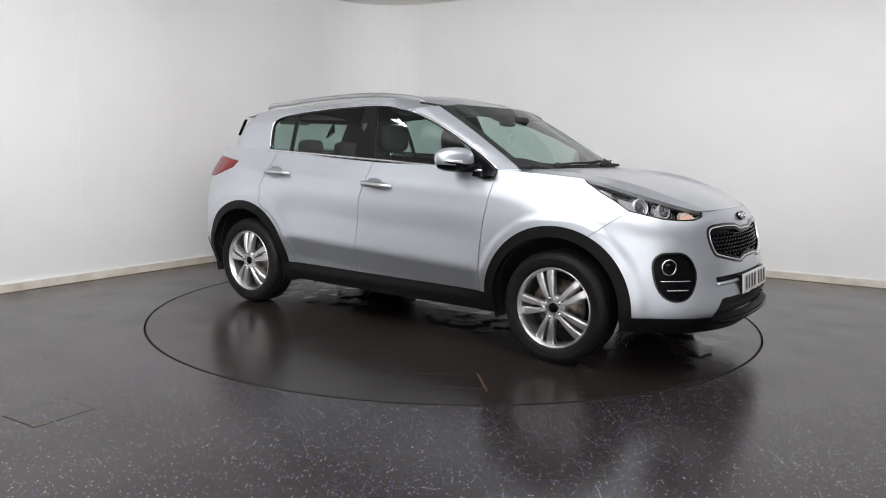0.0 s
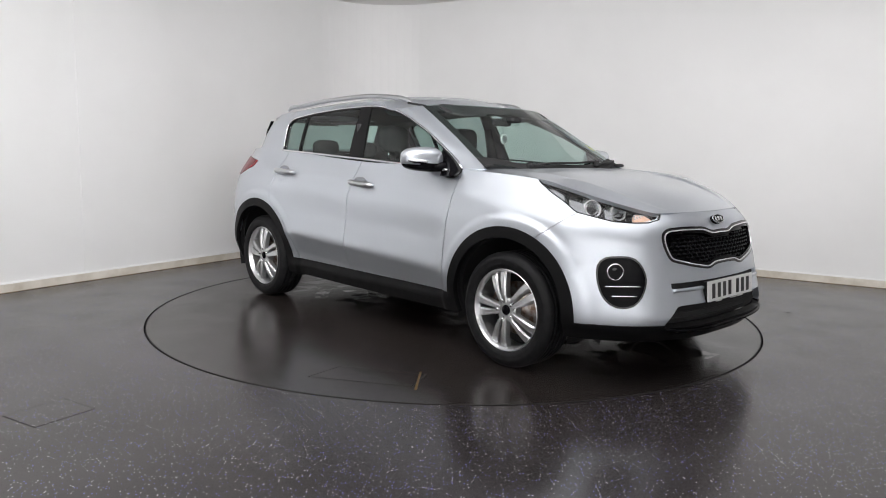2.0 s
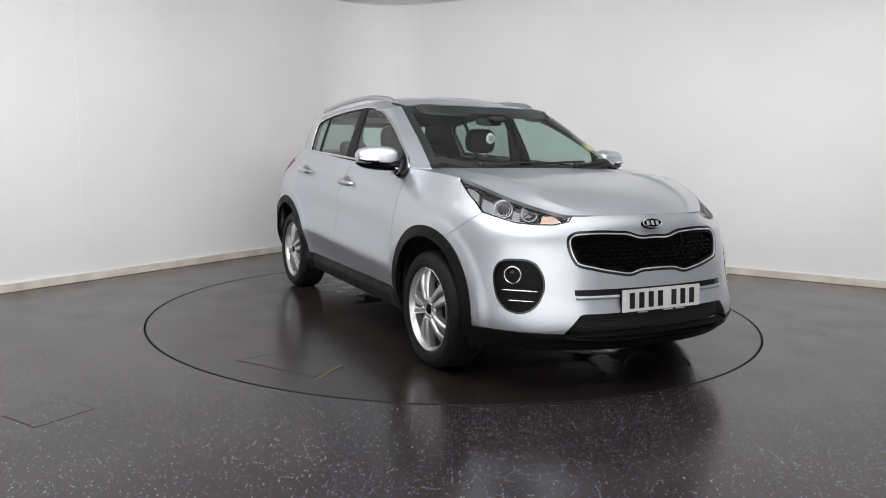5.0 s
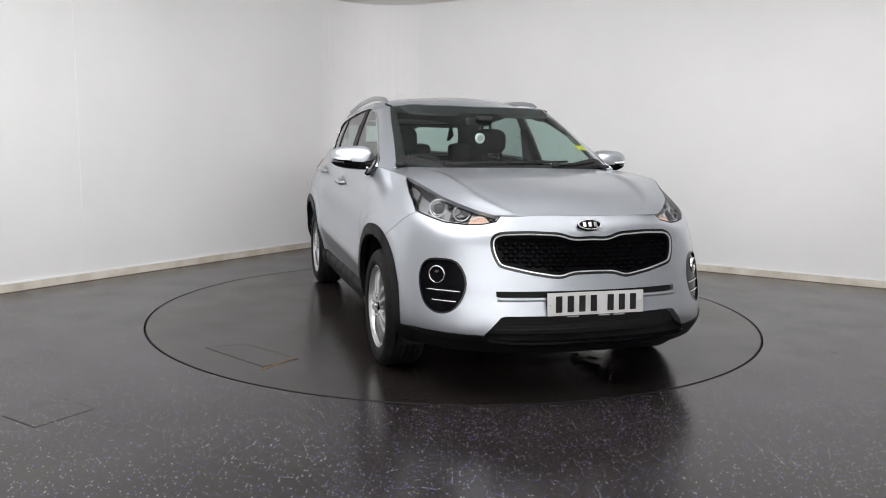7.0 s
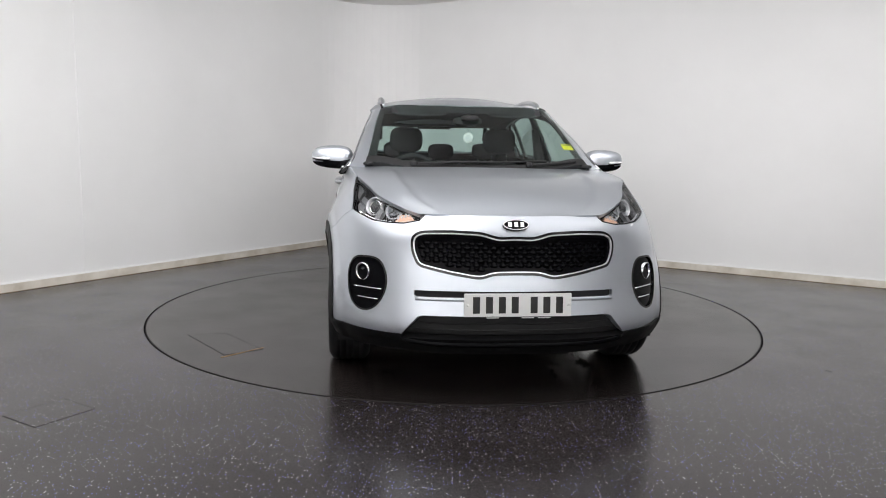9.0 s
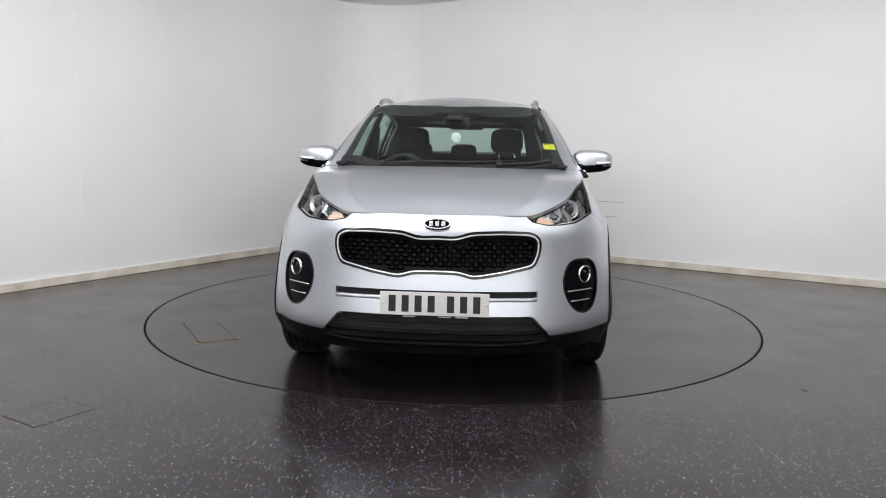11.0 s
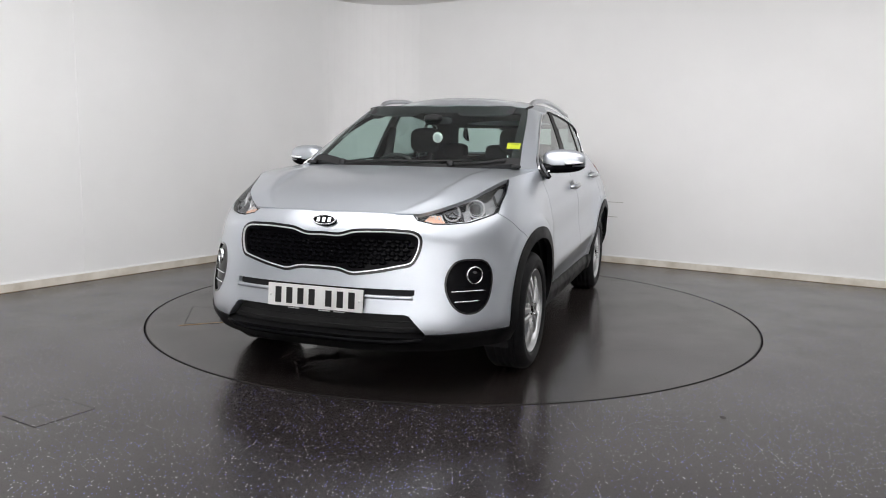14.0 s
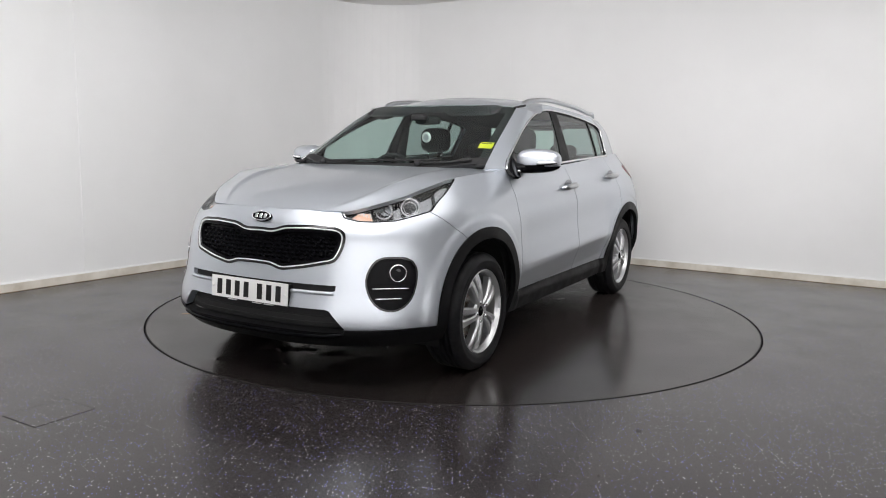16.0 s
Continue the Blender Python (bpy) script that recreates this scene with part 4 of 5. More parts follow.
for f in (lambda q: q, flip):
    bm = bmesh.new()
    tube(bm, f(rail_pts), [0.010 + 0.007 * math.sin(math.pi * min(1, i / 6, (39 - i) / 6) / 2) for i in range(40)], 10)
    part("roof_rail", bm, SATIN, car, "satin silver roof rail", True)
    bm = bmesh.new()
    tube(bm, [p + Vector((0, 0.008 if p.y > 0 else -0.008, 0)) for p in f([Vector((.30, .575, 1.500)), Vector((.22, .575, 1.512)), Vector((.12, .575, 1.526))])], 0.008, 6)
    part("roof_ditch", bm, MATT, car, "black strip along the roof joint", True)

# ---- grille ----
edge = lambda k: (lambda p: dist(GRILLE_ALL, front(p)) + k)
surround, inner = split(grille_hole, lambda p: -edge(0.0125)(p))
band, inner = split(inner, lambda p: -edge(0.0182)(p))
inner_lip, inner = split(inner, lambda p: -edge(0.033)(p))
GR = whole("grille", inner, GLOSS, car, "black honeycomb grille in a chrome frame", lift=-0.022, skirt=False)
whole("grille_surround", surround, PIANO, GR, "gloss black outer rim", lift=0.004, thick=0.04)
whole("grille_frame", band, BRIGHT, GR, "chrome grille frame", lift=0.007, thick=0.03)
whole("grille_lip", inner_lip, GLOSS, GR, "gloss black inner rim", lift=0.0, thick=0.03)
bm = bmesh.new()
ring_v = [bm.verts.new((0.0, 0.021 * math.cos(a) * 1.15, 0.0125 * math.sin(a))) for a in [k * math.pi / 3 for k in range(6)]]
top_v = [bm.verts.new((0.010, 0.010 * math.cos(a) * 1.15, 0.0055 * math.sin(a) + 0.002)) for a in [k * math.pi / 3 for k in range(6)]]
for i in range(6):
    j = (i + 1) % 6
    bm.faces.new((ring_v[i], ring_v[j], top_v[j], top_v[i]))
bm.faces.new(top_v)
cell = mesh_of(bm, "grille_cell")
cell.materials.append(GLOSS)
spots = []
for r in range(11):
    z = .607 + r * .0205
    for c in range(-12, 13):
        y = c * .0430 + (.0215 if r % 2 else 0)
        spots.append((y, z))
dd = dist(GRILLE_ALL, np.array(spots))
spots = [s for s, d in zip(spots, dd) if d < -0.040]
for (y, z), p in zip(spots, onto(SKIN, front, [(abs(y), z) for y, z in spots], -0.021)):
    ob = new("grille_cell", cell)
    ob.parent = GR
    ob.matrix_basis = pose(p.x, math.copysign(p.y, y), p.z, 0, -12, math.degrees(math.copysign(0.22 * (abs(p.y) / .5) ** 1.5, y)))

# lower intake, slot, badge, plate
whole("lower_intake", intake_hole, MATT, FBUMPER, "black lower air intake", lift=-0.038, skirt=False)
for z in (.358, .395):
    w = .53 - (z - .34) * .6
    pts = onto(SKIN, front, [(abs(-w + 2 * w * i / 30), z) for i in range(31)], -0.036)
    pts = [Vector((p.x, math.copysign(p.y, i - 15), p.z)) for i, p in enumerate(pts)]
    part("intake_bar", tube(bmesh.new(), pts, 0.004, 6), MATT, FBUMPER, "black intake bar", True)
whole("bumper_slot", slot_hole, MATT, FBUMPER, "dark slot across the bumper", lift=-0.02, skirt=False)
pts = onto(SKIN, front, [(abs(-.485 + .97 * i / 40), .506) for i in range(41)], 0.0)
pts = [Vector((p.x, math.copysign(p.y, i - 20), p.z)) for i, p in enumerate(pts)]
part("slot_bar", tube(bmesh.new(), pts, 0.010, 8), PAINT, FBUMPER, "silver bar under the slot", True)

pts = onto(SKIN, front, [(abs(-.545 + 1.09 * i / 40), .300 + .018 * (abs(i - 20) / 20) ** 6) for i in range(41)], 0.012)
pts = [Vector((p.x, math.copysign(p.y, i - 20), p.z)) for i, p in enumerate(pts)]
part("splitter", tube(bmesh.new(), pts, [.004] + [.012] * 39 + [.004], 10), GLOSS, FBUMPER, "glossy black lip along the lower bumper", True)
bm = bmesh.new()
box(bm, -.004, .004, -.260, .260, -.0555, .0555, 0.002)
NUMBER = part("number_plate", bm, PLATE, car, "white front number plate")
NUMBER.matrix_basis = pose(2.203, 0, .4865, 0, -4, 0)
bm = bmesh.new()
box(bm, -.035, -.0045, -.255, .255, -.060, .052, 0.004)
part("plate_holder", bm, CLAD, NUMBER, "black plate holder")
for y, w in ((-.190, .034), (-.128, .034), (-.066, .034), (-.004, .034), (.088, .034), (.150, .034), (.212, .034)):
    part("dark_bar", boxed(.0041, .0052, y - w / 2 - .011, y + w / 2 - .011, -.0395, .0395), INK, NUMBER, "plain black bar")
for y in (-.243, .243):
    bm = bmesh.new()
    lathe(bm, [(0, .004), (.006, .004), (.006, 0)], 12, pose(.0040, y, 0, 0, 0, -90))
    part("screw_cap", bm, PLATE, NUMBER, smooth=True)
for y in (-.12, .05, .13):
    part("small_bar", boxed(-.012, -.004, y - .03, y + .03, -.0645, -.0595), PLATE, NUMBER, "tiny pale strip under the plate")


def oval(bm, ry, rz, x0, x1, n=40, m=None):
    a = [bm.verts.new((x0, ry * math.cos(2 * math.pi * i / n), rz * math.sin(2 * math.pi * i / n))) for i in range(n)]
    b = [bm.verts.new((x1, (ry - .002) * math.cos(2 * math.pi * i / n), (rz - .002) * math.sin(2 * math.pi * i / n))) for i in range(n)]
    for i in range(n):
        bm.faces.new((a[i], a[(i + 1) % n], b[(i + 1) % n], b[i]))
    bm.faces.new(b)
    bm.faces.new(a[::-1])
    return bm


BADGE = part("badge", oval(bmesh.new(), .064, .0275, -.01, .006), GLOSS, car, "oval black badge with chrome rim and plain bars")
BADGE.matrix_basis = pose(2.101, 0, .857, 0, -28, 0)
part("badge_rim", tube(bmesh.new(), [(.006, .061 * math.cos(2 * math.pi * i / 40), .0245 * math.sin(2 * math.pi * i / 40)) for i in range(40)], 0.0032, 6, True), CHROME, BADGE, "chrome oval rim", True)
for y in (-.030, 0.0, .030):
    part("badge_bar", boxed(.005, .009, y - .009, y + .009, -.0125, .0125, 0.001), CHROME, BADGE, "plain chrome bar")

# ---- fog-lamp pods ----
frim, fin = split(fog_hole, lambda p: -(dist(FOG_IN, oblique(p), 0.045) + 0.009))
for pod, sy in zip(both("fog_pod", fin, GLOSS, FBUMPER, "gloss black fog-lamp pod", lift=-0.007, skirt=False), (1, -1)):
    panel("pod_rim", frim if sy > 0 else mirrored(frim), PIANO, pod, "gloss black rim", lift=0.002, thick=0.014)
    c, n = Vector((1.934, .732 * sy, .607)), Vector((.74, .67 * sy, 0)).normalized()
    turn = n.to_track_quat("Y", "Z").to_matrix().to_4x4()
    base = Matrix.Translation(c - n * .005) @ turn
    part("fog_ring", lathe(bmesh.new(), [(.036, -.02), (.037, .010), (.041, .013), (.045, .009), (.046, -.02)], 32, base), CHROME, pod, "chrome fog-lamp ring", True)
    part("fog_lens", lathe(bmesh.new(), [(0, .004), (.018, .002), (.035, -.006)], 28, base), LAMPBLACK, pod, "round fog lamp", True)
    for z, a, b in ((.533, -.795, -.985), (.484, -.825, -.968)):
        pts = []
        for i in range(9):
            s = a + (b - a) * i / 8
            i2 = int(np.argmin(np.abs(oblique(SKIN[0])[:, 0] - s) + np.abs(SKIN[0][:, 2] - z) + (SKIN[0][:, 0] < 1.5) * 9))
            p, nn = SKIN[0][i2], SKIN[1][i2]
            p = p - nn * 0.004
            pts.append(Vector((p[0], p[1] * sy, z)))
        part("pod_bar", tube(bmesh.new(), [(p + q * 2 + r) / 4 for p, q, r in zip([pts[0]] + pts, pts, pts[1:] + [pts[-1]])], 0.0042, 6), CHROME, pod, "thin chrome bar", True)

# ---- headlamps ----
REFLECTORS = [[(-.515, 1.026), (-.565, 1.018), (-.602, 1.000), (-.606, .962), (-.560, .988)],
              [(-.632, .980), (-.700, .958), (-.715, .898), (-.662, .914), (-.634, .940)],
              [(-.812, .930), (-.848, .918), (-.850, .872), (-.816, .870)]]
INDICATOR = [(-1.060, .876), (-1.02, .866), (-.962, .864), (-.968, .900), (-1.02, .900)]
for hl, sy in zip(both("headlamp", lamp_hole, BOWL, car, "dark swept-back headlamp with two round lenses", lift=-0.070, skirt=False), (1, -1)):
    mine = lamp_hole if sy > 0 else mirrored(lamp_hole)
    panel("lamp_cover", mine, LENS, hl, "clear lamp cover", thick=0.004, lift=0.0005)
    edge_l, inside_l = split(lamp_hole, lambda p: -(dist(LAMP, oblique(p)) + 0.006))
    panel("lamp_rim", edge_l if sy > 0 else mirrored(edge_l), GLOSS, hl, "black lamp edge", lift=-0.002, thick=0.05)
    blade, _ = split(inside_l, lambda p: np.maximum(-(dist(LAMP, oblique(p)) + 0.013), oblique(p)[:, 1] - .90))
    if len(blade[2]):
        panel("lamp_blade", blade if sy > 0 else mirrored(blade), CHROME, hl, "thin chrome blade along the lamp's foot", lift=-0.014, thick=0.01)
    for which, (c, r, d) in enumerate((((1.733, .670, .914), .047, (.80, .48, .30)), ((1.831, .576, .896), .042, (.84, .43, .30)))):
        n = Vector((d[0], d[1] * sy, d[2])).normalized()
        base = Matrix.Translation((c[0], c[1] * sy, c[2])) @ n.to_track_quat("Y", "Z").to_matrix().to_4x4()
        part("lamp_ring", lathe(bmesh.new(), [(r * .86, -.03), (r * .88, .004), (r * .95, .009), (r * 1.04, .006), (r * 1.06, -.035)], 36, base), BRIGHT, hl, "bright lamp ring", True)
        part("reflector", lathe(bmesh.new(), [(r * 1.05, -.012), (r * 1.20, -.024), (r * 1.34, -.030), (r * 1.30, -.05)], 30, base), BOWL, hl, "grey fluted bowl", True)
        if which == 0:
            part("projector", lathe(bmesh.new(), [(0, .012), (r * .30, .009), (r * .55, -.002), (r * .66, -.018), (r * .86, -.022)], 30, base), LAMPBLACK, hl, "dark glass projector lens", True)
            part("projector_collar", lathe(bmesh.new(), [(r * .62, -.014), (r * .68, -.006), (r * .76, -.014)], 30, base), CHROME, hl, "chrome collar", True)
        else:
            part("projector", lathe(bmesh.new(), [(0, -.006), (r * .5, -.010), (r * .88, -.016)], 30, base), CUP, hl, "silver reflector dish", True)
            for k in range(3):
                a = radians(90 + 120 * k)
                bar_m = tube(bmesh.new(), [base @ Vector((0, .002, 0)), base @ Vector((r * .88 * math.cos(a), .000, r * .88 * math.sin(a)))], 0.0030, 6)
                part("dish_rib", bar_m, LAMPBLACK, hl, "dark rib across the dish", True)
    # clear side reflector behind the outer lens, indicator near the tip
    ind, _ = split(lamp_hole, lambda p: dist(INDICATOR, oblique(p), 0.003))
    panel("indicator", ind if sy > 0 else mirrored(ind), AMBER, hl, "pale amber indicator lens", lift=-0.024, thick=0.02)
    for which, poly in enumerate(REFLECTORS):
        out_l, _ = split(lamp_hole, lambda p: dist(poly, oblique(p), 0.002))
        ref = panel("side_reflector", out_l if sy > 0 else mirrored(out_l), REFLEX, hl, "clear fluted reflector", lift=-0.030, thick=0.02)
        for k in range(6):
            s0 = poly[0][0] - .010 - k * .014
            rib, _ = split(out_l, lambda p, s0=s0: np.abs(oblique(p)[:, 0] - s0) - 0.0012)
            if which and len(rib[2]):
                panel("reflector_rib", rib if sy > 0 else mirrored(rib), BOWL, hl, "grey flute", lift=-0.027, thick=0.004)
    for k in range(6):
        s0 = -.968 - k * .0155
        rib, _ = split(ind, lambda p, s0=s0: np.abs(oblique(p)[:, 0] - s0) - 0.0035)
        if len(rib[2]):
            panel("indicator_rib", rib if sy > 0 else mirrored(rib), CLEAR, hl, "clear rib", lift=-0.018, thick=0.006)

both("tail_lamp", tail_hole, RED, car, "red tail lamp", lift=0.004, thick=0.03)

# ---- door handles ----
for doors, xa, xb, za, zb in ((FDOORS, -.165, .105, .980, .966), (RDOORS, -1.150, -.890, 1.030, 1.018)):
    xs = [xa + (xb - xa) * i / 12 for i in range(13)]
    base = onto(SKIN, side, [(x, za + (zb - za) * i / 12) for i, x in enumerate(xs)], 0.0)
    for door, f in zip(doors, (lambda q: q, flip)):
        s = f([Vector((0, 1, 0))])[0]
        bm = bmesh.new()
        pts = f([p + Vector((0, 0.012 + 0.026 * math.sin(math.pi * min(i, 12 - i, 3) / 6), 0)) for i, p in enumerate(base)])
        tube(bm, pts, [.010, .018, .0205] + [.0205] * 7 + [.0205, .018, .010], 12)
        part("door_handle", bm, SATIN, door, "satin chrome door handle", True)
        mid = f([base[5]])[0]
        # no recess is cut: a darker oval stands in for its shade
        bm = bmesh.new()
        blob(bm, mid + s * 0.001 + Vector((0, 0, -.006)), (.080, .004, .050), 0.9, 28, 10)
        part("handle_shade", bm, CUP, door, "flat dark silver oval, painted as the shade of the handle's recess", True)
        # dark arc drawn as the shadow along the recess's lower edge
        bm = bmesh.new()
        tube(bm, [mid + s * .003 + Vector((.074 * math.cos(a), 0, -.008 + .046 * math.sin(a))) for a in [k * math.pi / 12 for k in range(-12, 1)]], 0.0032, 5)
        part("shade_edge", bm, TRIMG, door, "dark grey arc painted as the recess's shadow edge", True)

# ---- door mirrors ----
for sy in (1, -1):
    def wing_shape(p):
        k = (p.y * sy + .125) / .25
        return Vector((p.x * (1.0 - .25 * k) - .030 * k + 0.02, p.y, p.z * (0.95 - .18 * k) + .006 * k))
    c = Vector((.632, .918 * sy, 1.152))
    bm = blob(bmesh.new(), c, (.088, .134, .084), 0.72, 36, 20, None, wing_shape)
    MIRROR = part("door_mirror", bm, PAINT, car, "silver door mirror with black underside", True)
    bm = blob(bmesh.new(), c + Vector((0, 0, -.008)), (.091, .136, .080), 0.72, 36, 20, None, wing_shape)
    bmesh.ops.delete(bm, geom=[v for v in bm.verts if v.co.z > c.z - .020 - 0.02 * (0 if v.co.x > .6 else 1)], context="VERTS")
    part("mirror_underside", bm, GLOSS, MIRROR, "gloss black underside", True)
    pts = [c + Vector((.076 - .048 * (i / 10) ** 2.2, sy * (.015 + .108 * i / 10), -.012 + .006 * i / 10)) for i in range(11)]
    part("indicator_rim", tube(bmesh.new(), [p - Vector((.001, 0, .002)) for p in pts], [.008] + [.0135] * 7 + [.011, .008, .005], 8), GLOSS, MIRROR, "black edge of the indicator", True)
    pts = [p + Vector((.006, .001 * sy, .001)) for p in pts]
    bm = tube(bmesh.new(), pts, [.005] + [.0095] * 7 + [.008, .006, .003], 8)
    part("mirror_indicator", bm, CLEAR, MIRROR, "clear indicator strip", True)
    bm = tube(bmesh.new(), [Vector((.735, .770 * sy, 1.112)), Vector((.715, .82 * sy, 1.108)), Vector((.675, .885 * sy, 1.110))], [.034, .030, .034], 12)
    part("mirror_arm", bm, GLOSS, MIRROR, "gloss black mirror arm", True)
    bm = blob(bmesh.new(), c + Vector((-.052, .005 * sy, .002)), (.006, .100, .058), 0.6, 24, 12)
    part("mirror_glass", bm, CHROME, MIRROR, "mirror glass", True)

# ---- wipers ----
for pts in ([(1.085, -.42, 1.128), (1.070, -.15, 1.140), (1.055, .10, 1.140), (1.000, .42, 1.150)], [(1.070, .30, 1.130), (1.03, .50, 1.140), (.985, .62, 1.152)]):
    bm = tube(bmesh.new(), [Vector(p) for p in pts], 0.007, 6)
    tube(bm, [Vector(p) + Vector((-.016, 0, .002)) for p in pts], 0.005, 6)
    blob(bm, pts[0], (.022, .022, .018), 0.8, 12, 8)
    part("wiper", bm, MATT, car, "black windscreen wiper", True)
for sy in (1, -1):
    bm = blob(bmesh.new(), (.990, .690 * sy, 1.120), (.035, .030, .012), 0.8, 16, 8, pose(0, 0, 0, 0, 0, 22 * sy))
    part("bonnet_corner", bm, MATT, car, "black corner piece at the scuttle", True)


# ---- wheels ----
def spoke(bm, sign, y):
    """One half of a twin spoke, from the hub out to the rim: (distance, inner edge, outer edge, dish)."""
    prof = [(.040, .0005, .024, .0), (.070, .0022, .0310, .006), (.095, .0060, .0370, .006), (.135, .0085, .0465, .003), (.180, .0105, .0560, -.005), (.219, .0120, .0650, -.020)]
    lo, hi = [], []
    for r, a, b, dy in prof:
        row = [(r, y + dy - .008, sign * a), (r, y + dy, sign * (a + (b - a) * .2)), (r, y + dy, sign * (a + (b - a) * .78)), (r, y + dy - .010, sign * b)]
        hi.append([bm.verts.new(p) for p in row])
        lo.append([bm.verts.new((p[0], y + dy - .045, p[2])) for p in (row[0], row[3])])
    for i in range(len(prof) - 1):
        for k in range(3):
            bm.faces.new((hi[i][k], hi[i][k + 1], hi[i + 1][k + 1], hi[i + 1][k]))
        bm.faces.new((lo[i][0], hi[i][0], hi[i + 1][0], lo[i + 1][0]))
        bm.faces.new((hi[i][3], lo[i][1], lo[i + 1][1], hi[i + 1][3]))
        bm.faces.new((lo[i][1], lo[i][0], lo[i + 1][0], lo[i + 1][1]))


def make_wheel():
    bm = bmesh.new()
    lathe(bm, [(.205, -.18), (.222, -.17), (.214, -.09), (.213, -.03), (.221, -.012), (.230, .0), (.235, -.004), (.236, -.016), (.228, -.02)], 64)
    lathe(bm, [(0, -.016), (.030, -.016), (.034, -.010), (.062, -.012), (.070, -.022), (.072, -.06), (0, -.06)], 40)
    w = part("wheel", bm, ALLOY, car, "five twin-spoke silver alloy wheel")
    for sign in (1, -1):
        bm = bmesh.new()
        spoke(bm, sign, -.006)
        me = mesh_of(bm, "spoke")
        me.materials.append(ALLOY)
        for k in range(5):
            ob = new("spoke", me)
            ob.parent = w
            ob.matrix_basis = Matrix.Rotation(-radians(70 - 72 * k), 4, "Y")
    bm = bmesh.new()
    R = WHEEL_Z
    prof = [(.225, -.205), (.250, -.215), (.290, -.216), (R - .018, -.205), (R - .006, -.190)]
    for y in (-.165, -.13, -.095, -.06):
        prof += [(R, y - .013), (R, y + .008), (R - .007, y + .010), (R - .007, y + .015)]
    prof += [(R, -.043), (R, -.032), (R - .006, -.016), (R - .020, -.001), (R - .034, .006), (.285, .011), (.280, .009), (.262, .010), (.245, .006), (.2345, -.004), (.2335, -.014)]
    part("tyre", lathe(bm, prof, 72), TYRE, w, "black road tyre", True)
    part("brake_disc", lathe(bmesh.new(), [(0, -.085), (.075, -.082), (.078, -.105), (.152, -.105), (.152, -.125), (0, -.125)], 40), DISC, w, "worn steel brake disc", True)
    part("brake_backing", lathe(bmesh.new(), [(0, -.15), (.215, -.15), (.215, -.16), (0, -.16)], 40), MATT, w, "dark backing plate")
    cal = bmesh.new()
    box(cal, .085, .165, -.135, -.075, -.055, .055, 0.012, Matrix.Rotation(radians(-30), 4, "Y"))
    part("brake_caliper", cal, DISC, w, "worn brake caliper", True)
    part("hub_cap", lathe(bmesh.new(), [(0, -.004), (.022, -.006), (.028, -.012), (.029, -.02)], 28), GLOSS, w, "gloss black centre cap", True)
    for k in range(5):
        a = radians(70 - 72 * k)
        m = pose(.056 * math.cos(a), 0, .056 * math.sin(a))
        part("wheel_nut", lathe(bmesh.new(), [(0, .002), (.007, .001), (.0095, -.004), (.010, -.02)], 12, m), CHROME, w, smooth=True)
        # black ring on the hub's face, in place of a shaded nut hole
        m2 = pose(.056 * math.cos(a), -.0008, .056 * math.sin(a))
        part("nut_shade", lathe(bmesh.new(), [(.0095, -.011), (.0160, -.0085), (.0180, -.014)], 14, m2), MATT, w, "black ring round a nut, painted as the shade of its recess", True)
    return w


WHEEL = make_wheel()
FACE_F, FACE_R = .902, .884
WHEEL.matrix_basis = pose(1.335, FACE_F, WHEEL_Z)
for x, y, rz, spin in ((-1.335, FACE_R, 0, 22), (1.335, -FACE_F, 180, 0), (-1.335, -FACE_R, 180, -16)):
    copy_thing(WHEEL, pose(x, y, WHEEL_Z, 0, spin, rz) if not rz else pose(x, y, WHEEL_Z, 0, 0, 180) @ pose(0, 0, 0, 0, spin, 0))

# ---- inside ----
bm = bmesh.new()
blob(bm, (.80, 0, .95), (.26, .68, .145), 0.45, 36, 16)
part("dashboard", bm, CLOTH, car, "black dashboard", True)
bm = bmesh.new()
blob(bm, (.62, -.37, 1.065), (.12, .17, .05), 0.6)
part("instrument_hood", bm, CLOTH, car, "black instrument hood", True)
bm = bmesh.new()
tilt = pose(.40, -.37, 1.000, 0, -24, 0)
tube(bm, [tilt @ Vector((0, .185 * math.cos(2 * math.pi * i / 40), .185 * math.sin(2 * math.pi * i / 40))) for i in range(40)], 0.016, 10, True)
blob(bm, (.42, -.37, 1.000), (.03, .07, .06), 0.7)
for a in (0, 180, 270):
    tube(bm, [tilt @ Vector((.01, .05 * math.cos(radians(a)), .05 * math.sin(radians(a)))), tilt @ Vector((0, .18 * math.cos(radians(a)), .18 * math.sin(radians(a))))], 0.014, 8)
part("steering_wheel", bm, CLOTH, car, "black steering wheel", True)


def seat(x, y, w, h0, h1, lean, name="seat"):
    s = part(name, blob(bmesh.new(), (x, y, (h0 + h1) / 2), (.075, w, (h1 - h0) / 2), 0.5, 28, 16, None, lambda p: Vector((p.x - lean * p.z, p.y * (1.0 - .18 * max(0, p.z) / (h1 - h0) * 2), p.z))), CLOTH, car, "dark cloth seat back", True)
    part("seat_base", blob(bmesh.new(), (x + .27, y, h0 + .02), (.28, w, .09), 0.5), CLOTH, s, "", True)
    return s


def headrest(s, x, y, z, w, h, gap):
    part("headrest", blob(bmesh.new(), (x, y, z), (.055, w, h), 0.62, 28, 16), CLOTH, s, "dark cloth headrest", True)
    bm = bmesh.new()
    for k in (-.06, .06):
        tube(bm, [(x + .005, y + k, z - h + .02), (x + .02, y + k, z - h - gap)], 0.006, 8)
    part("headrest_post", bm, CHROME, s, "chrome headrest posts", True)


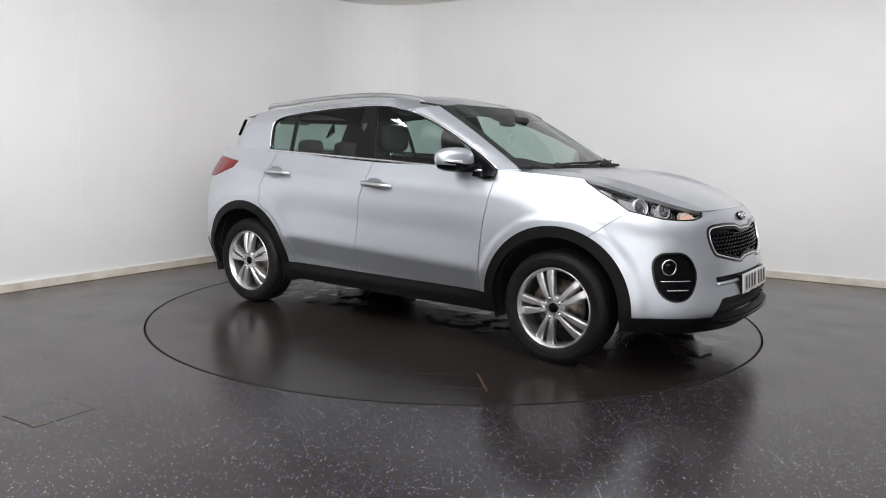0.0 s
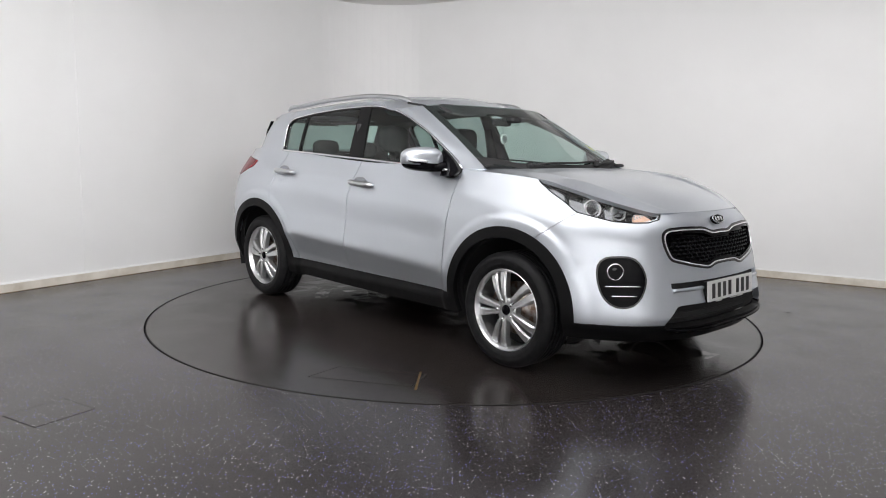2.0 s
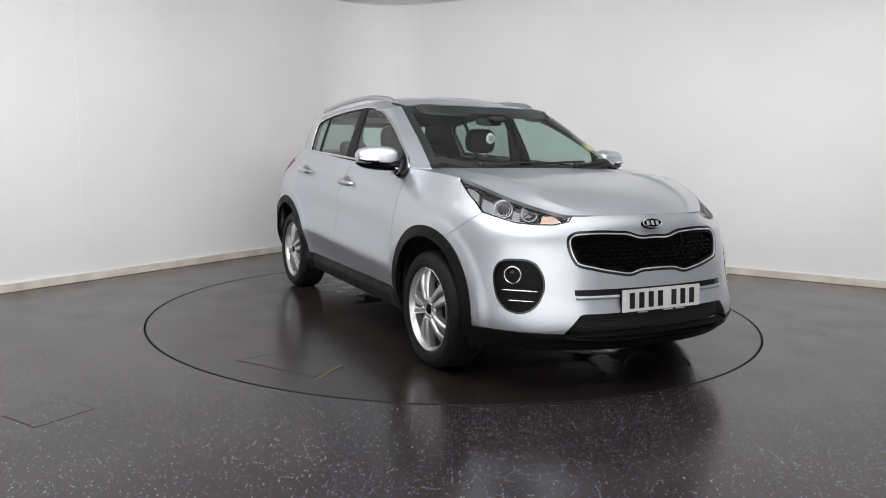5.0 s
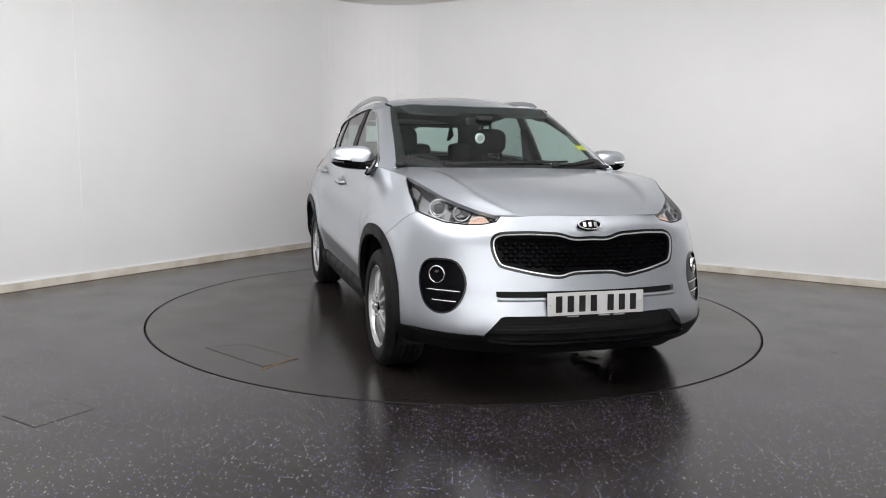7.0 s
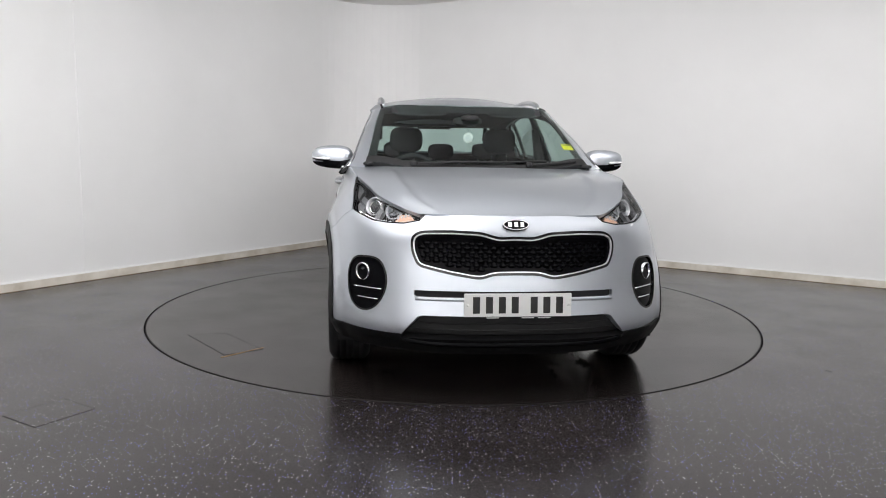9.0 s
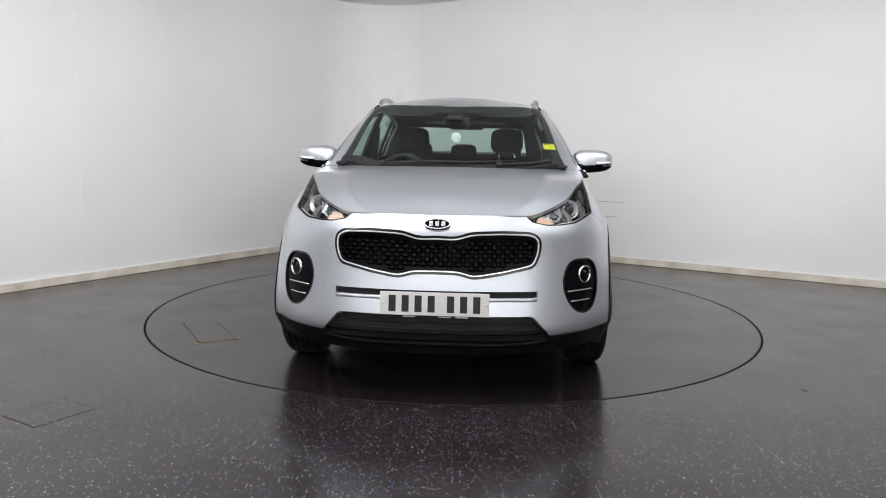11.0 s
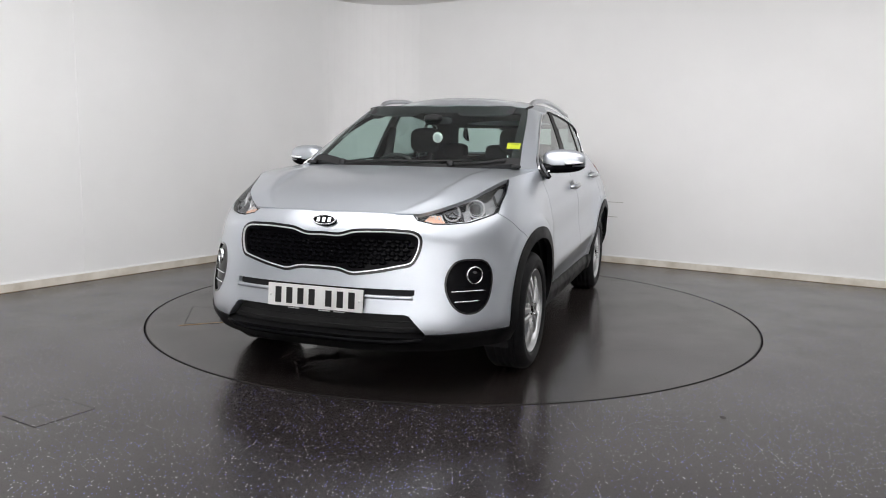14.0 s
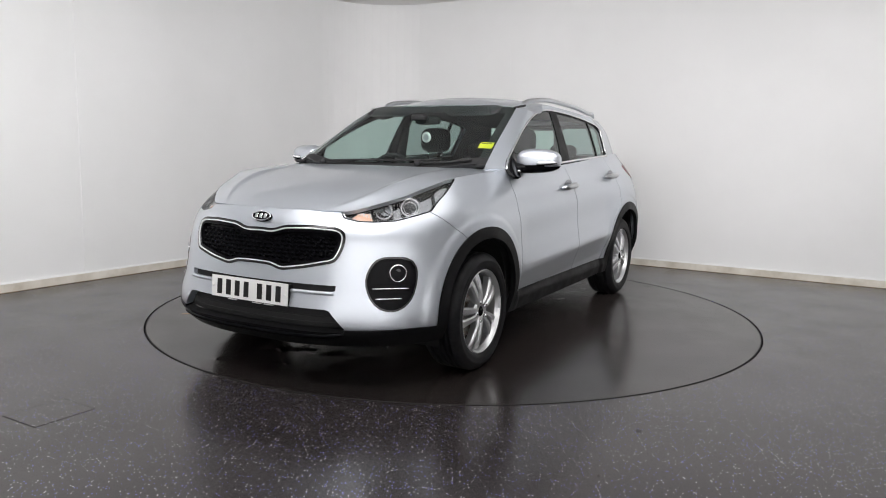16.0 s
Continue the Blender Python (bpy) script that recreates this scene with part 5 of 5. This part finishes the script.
for y in (-.37, .37):
    s = seat(-.20, y, .245, .55, 1.125, .22)
    headrest(s, -.285, y, 1.285, .128, .098, .06)
s = seat(-1.05, 0, .66, .58, 1.10, .18, name="rear_bench")
for y in (-.40, .0, .40):
    headrest(s, -1.13, y, 1.205 if y else 1.195, .115, .068, .06)
part("high_brake_lamp", boxed(-1.765, -1.735, -.16, .16, 1.408, 1.430, 0.004), MATT, TAILGATE, "dark high brake lamp inside the rear window")
bm = bmesh.new()
box(bm, -1.95, -1.15, -.66, .66, 1.085, 1.105, 0.006)
part("parcel_shelf", bm, CLOTH, car, "dark load cover")
bm = bmesh.new()
for sy in (1, -1):
    blob(bm, (-.05, .71 * sy, .93), (.85, .03, .16), 0.35, 32, 12)
part("door_lining", bm, CLOTH, car, "dark inner door linings", True)
for sy in (1, -1):
    bm = tube(bmesh.new(), [(-.30, .665 * sy, 1.38), (-.26, .70 * sy, 1.10), (-.24, .72 * sy, .9)], [.03, .042, .05], 8)
    part("centre_pillar", bm, TRIMG, car, "grey inner centre pillar", True)
bm = blob(bmesh.new(), (.455, 0, 1.410), (.018, .100, .028), 0.55)
tube(bm, [(.47, 0, 1.43), (.55, 0, 1.435)], 0.012)
blob(bm, (.56, 0, 1.425), (.05, .06, .022), 0.6)
part("cabin_mirror", bm, MATT, car, "black interior mirror", True)
for sy in (1, -1):
    bm = blob(bmesh.new(), (.40, .33 * sy, 1.478), (.085, .20, .010), 0.5, 24, 8, pose(0, 0, 0, 0, 26, 0))
    part("sun_visor", bm, CLOTH, car, "dark folded sun visor", True)
bm = bmesh.new()
lathe(bm, [(0, .004), (.026, .004), (.033, .003), (.037, 0), (.033, -.003), (0, -.004)], 24, pose(.479, .004, 1.295, 0, 0, 90))
HANG = part("hanging_disc", bm, PLATE, car, "round silver charm hanging from the mirror", True)
part("charm_face", lathe(bmesh.new(), [(0, .0052), (.022, .0052), (.022, .004)], 20, pose(.479, .004, 1.295, 0, 0, -90)), SATIN, HANG)
part("cord", tube(bmesh.new(), [(.479, .004, 1.325), (.465, 0, 1.375)], 0.0016, 5), MATT, HANG, "thin black cord")
q = [Vector(ws_grid[int(v * 47), int(u * 49)]) for u, v in ((.870, .325), (.982, .320), (.986, .240), (.875, .240))]
nrm = (q[1] - q[0]).cross(q[3] - q[0]).normalized()
if nrm.x < 0:
    nrm = -nrm
bm = bmesh.new()
lo_q, hi_q = [bm.verts.new(p - nrm * .0045) for p in q], [bm.verts.new(p - nrm * .003) for p in q]
for i in range(4):
    bm.faces.new((lo_q[i], lo_q[(i + 1) % 4], hi_q[(i + 1) % 4], hi_q[i]))
bm.faces.new(hi_q)
bm.faces.new(lo_q[::-1])
YL = part("screen_label", bm, YELLOW, car, "yellow paper label inside the windscreen")
bm = bmesh.new()
qq = [q[0].lerp(q[1], .12), q[0].lerp(q[1], .88)]
dn = (q[3] - q[0])
for k in (.14,):
    vs = [bm.verts.new(p + dn * kk - nrm * .0024) for p, kk in ((qq[0], k), (qq[1], k), (qq[1], k + .12), (qq[0], k + .12))]
    bm.faces.new(vs)
    bmesh.ops.solidify(bm, geom=list(bm.faces), thickness=0.0006)
part("dark_bar", bm, INK, YL, "plain dark bar")


# ---- motion: the turntable turns, and the car with it ----
CAR_X, CAR_Y = 0.016, -0.0215


def motions():
    times = [i * 0.5 for i in range(33)]
    walk(turntable, [(t, pose(0, 0, 0, 0, 0, HEADING0 + RATE * t)) for t in times])
    rows = []
    for t in times:
        a = radians(HEADING0 + RATE * t)
        rows.append((t, pose(-(math.cos(a) * CAR_X - math.sin(a) * CAR_Y), -(math.sin(a) * CAR_X + math.cos(a) * CAR_Y), 0, 0, 0, HEADING0 + RATE * t)))
    walk(car, rows)


motions()
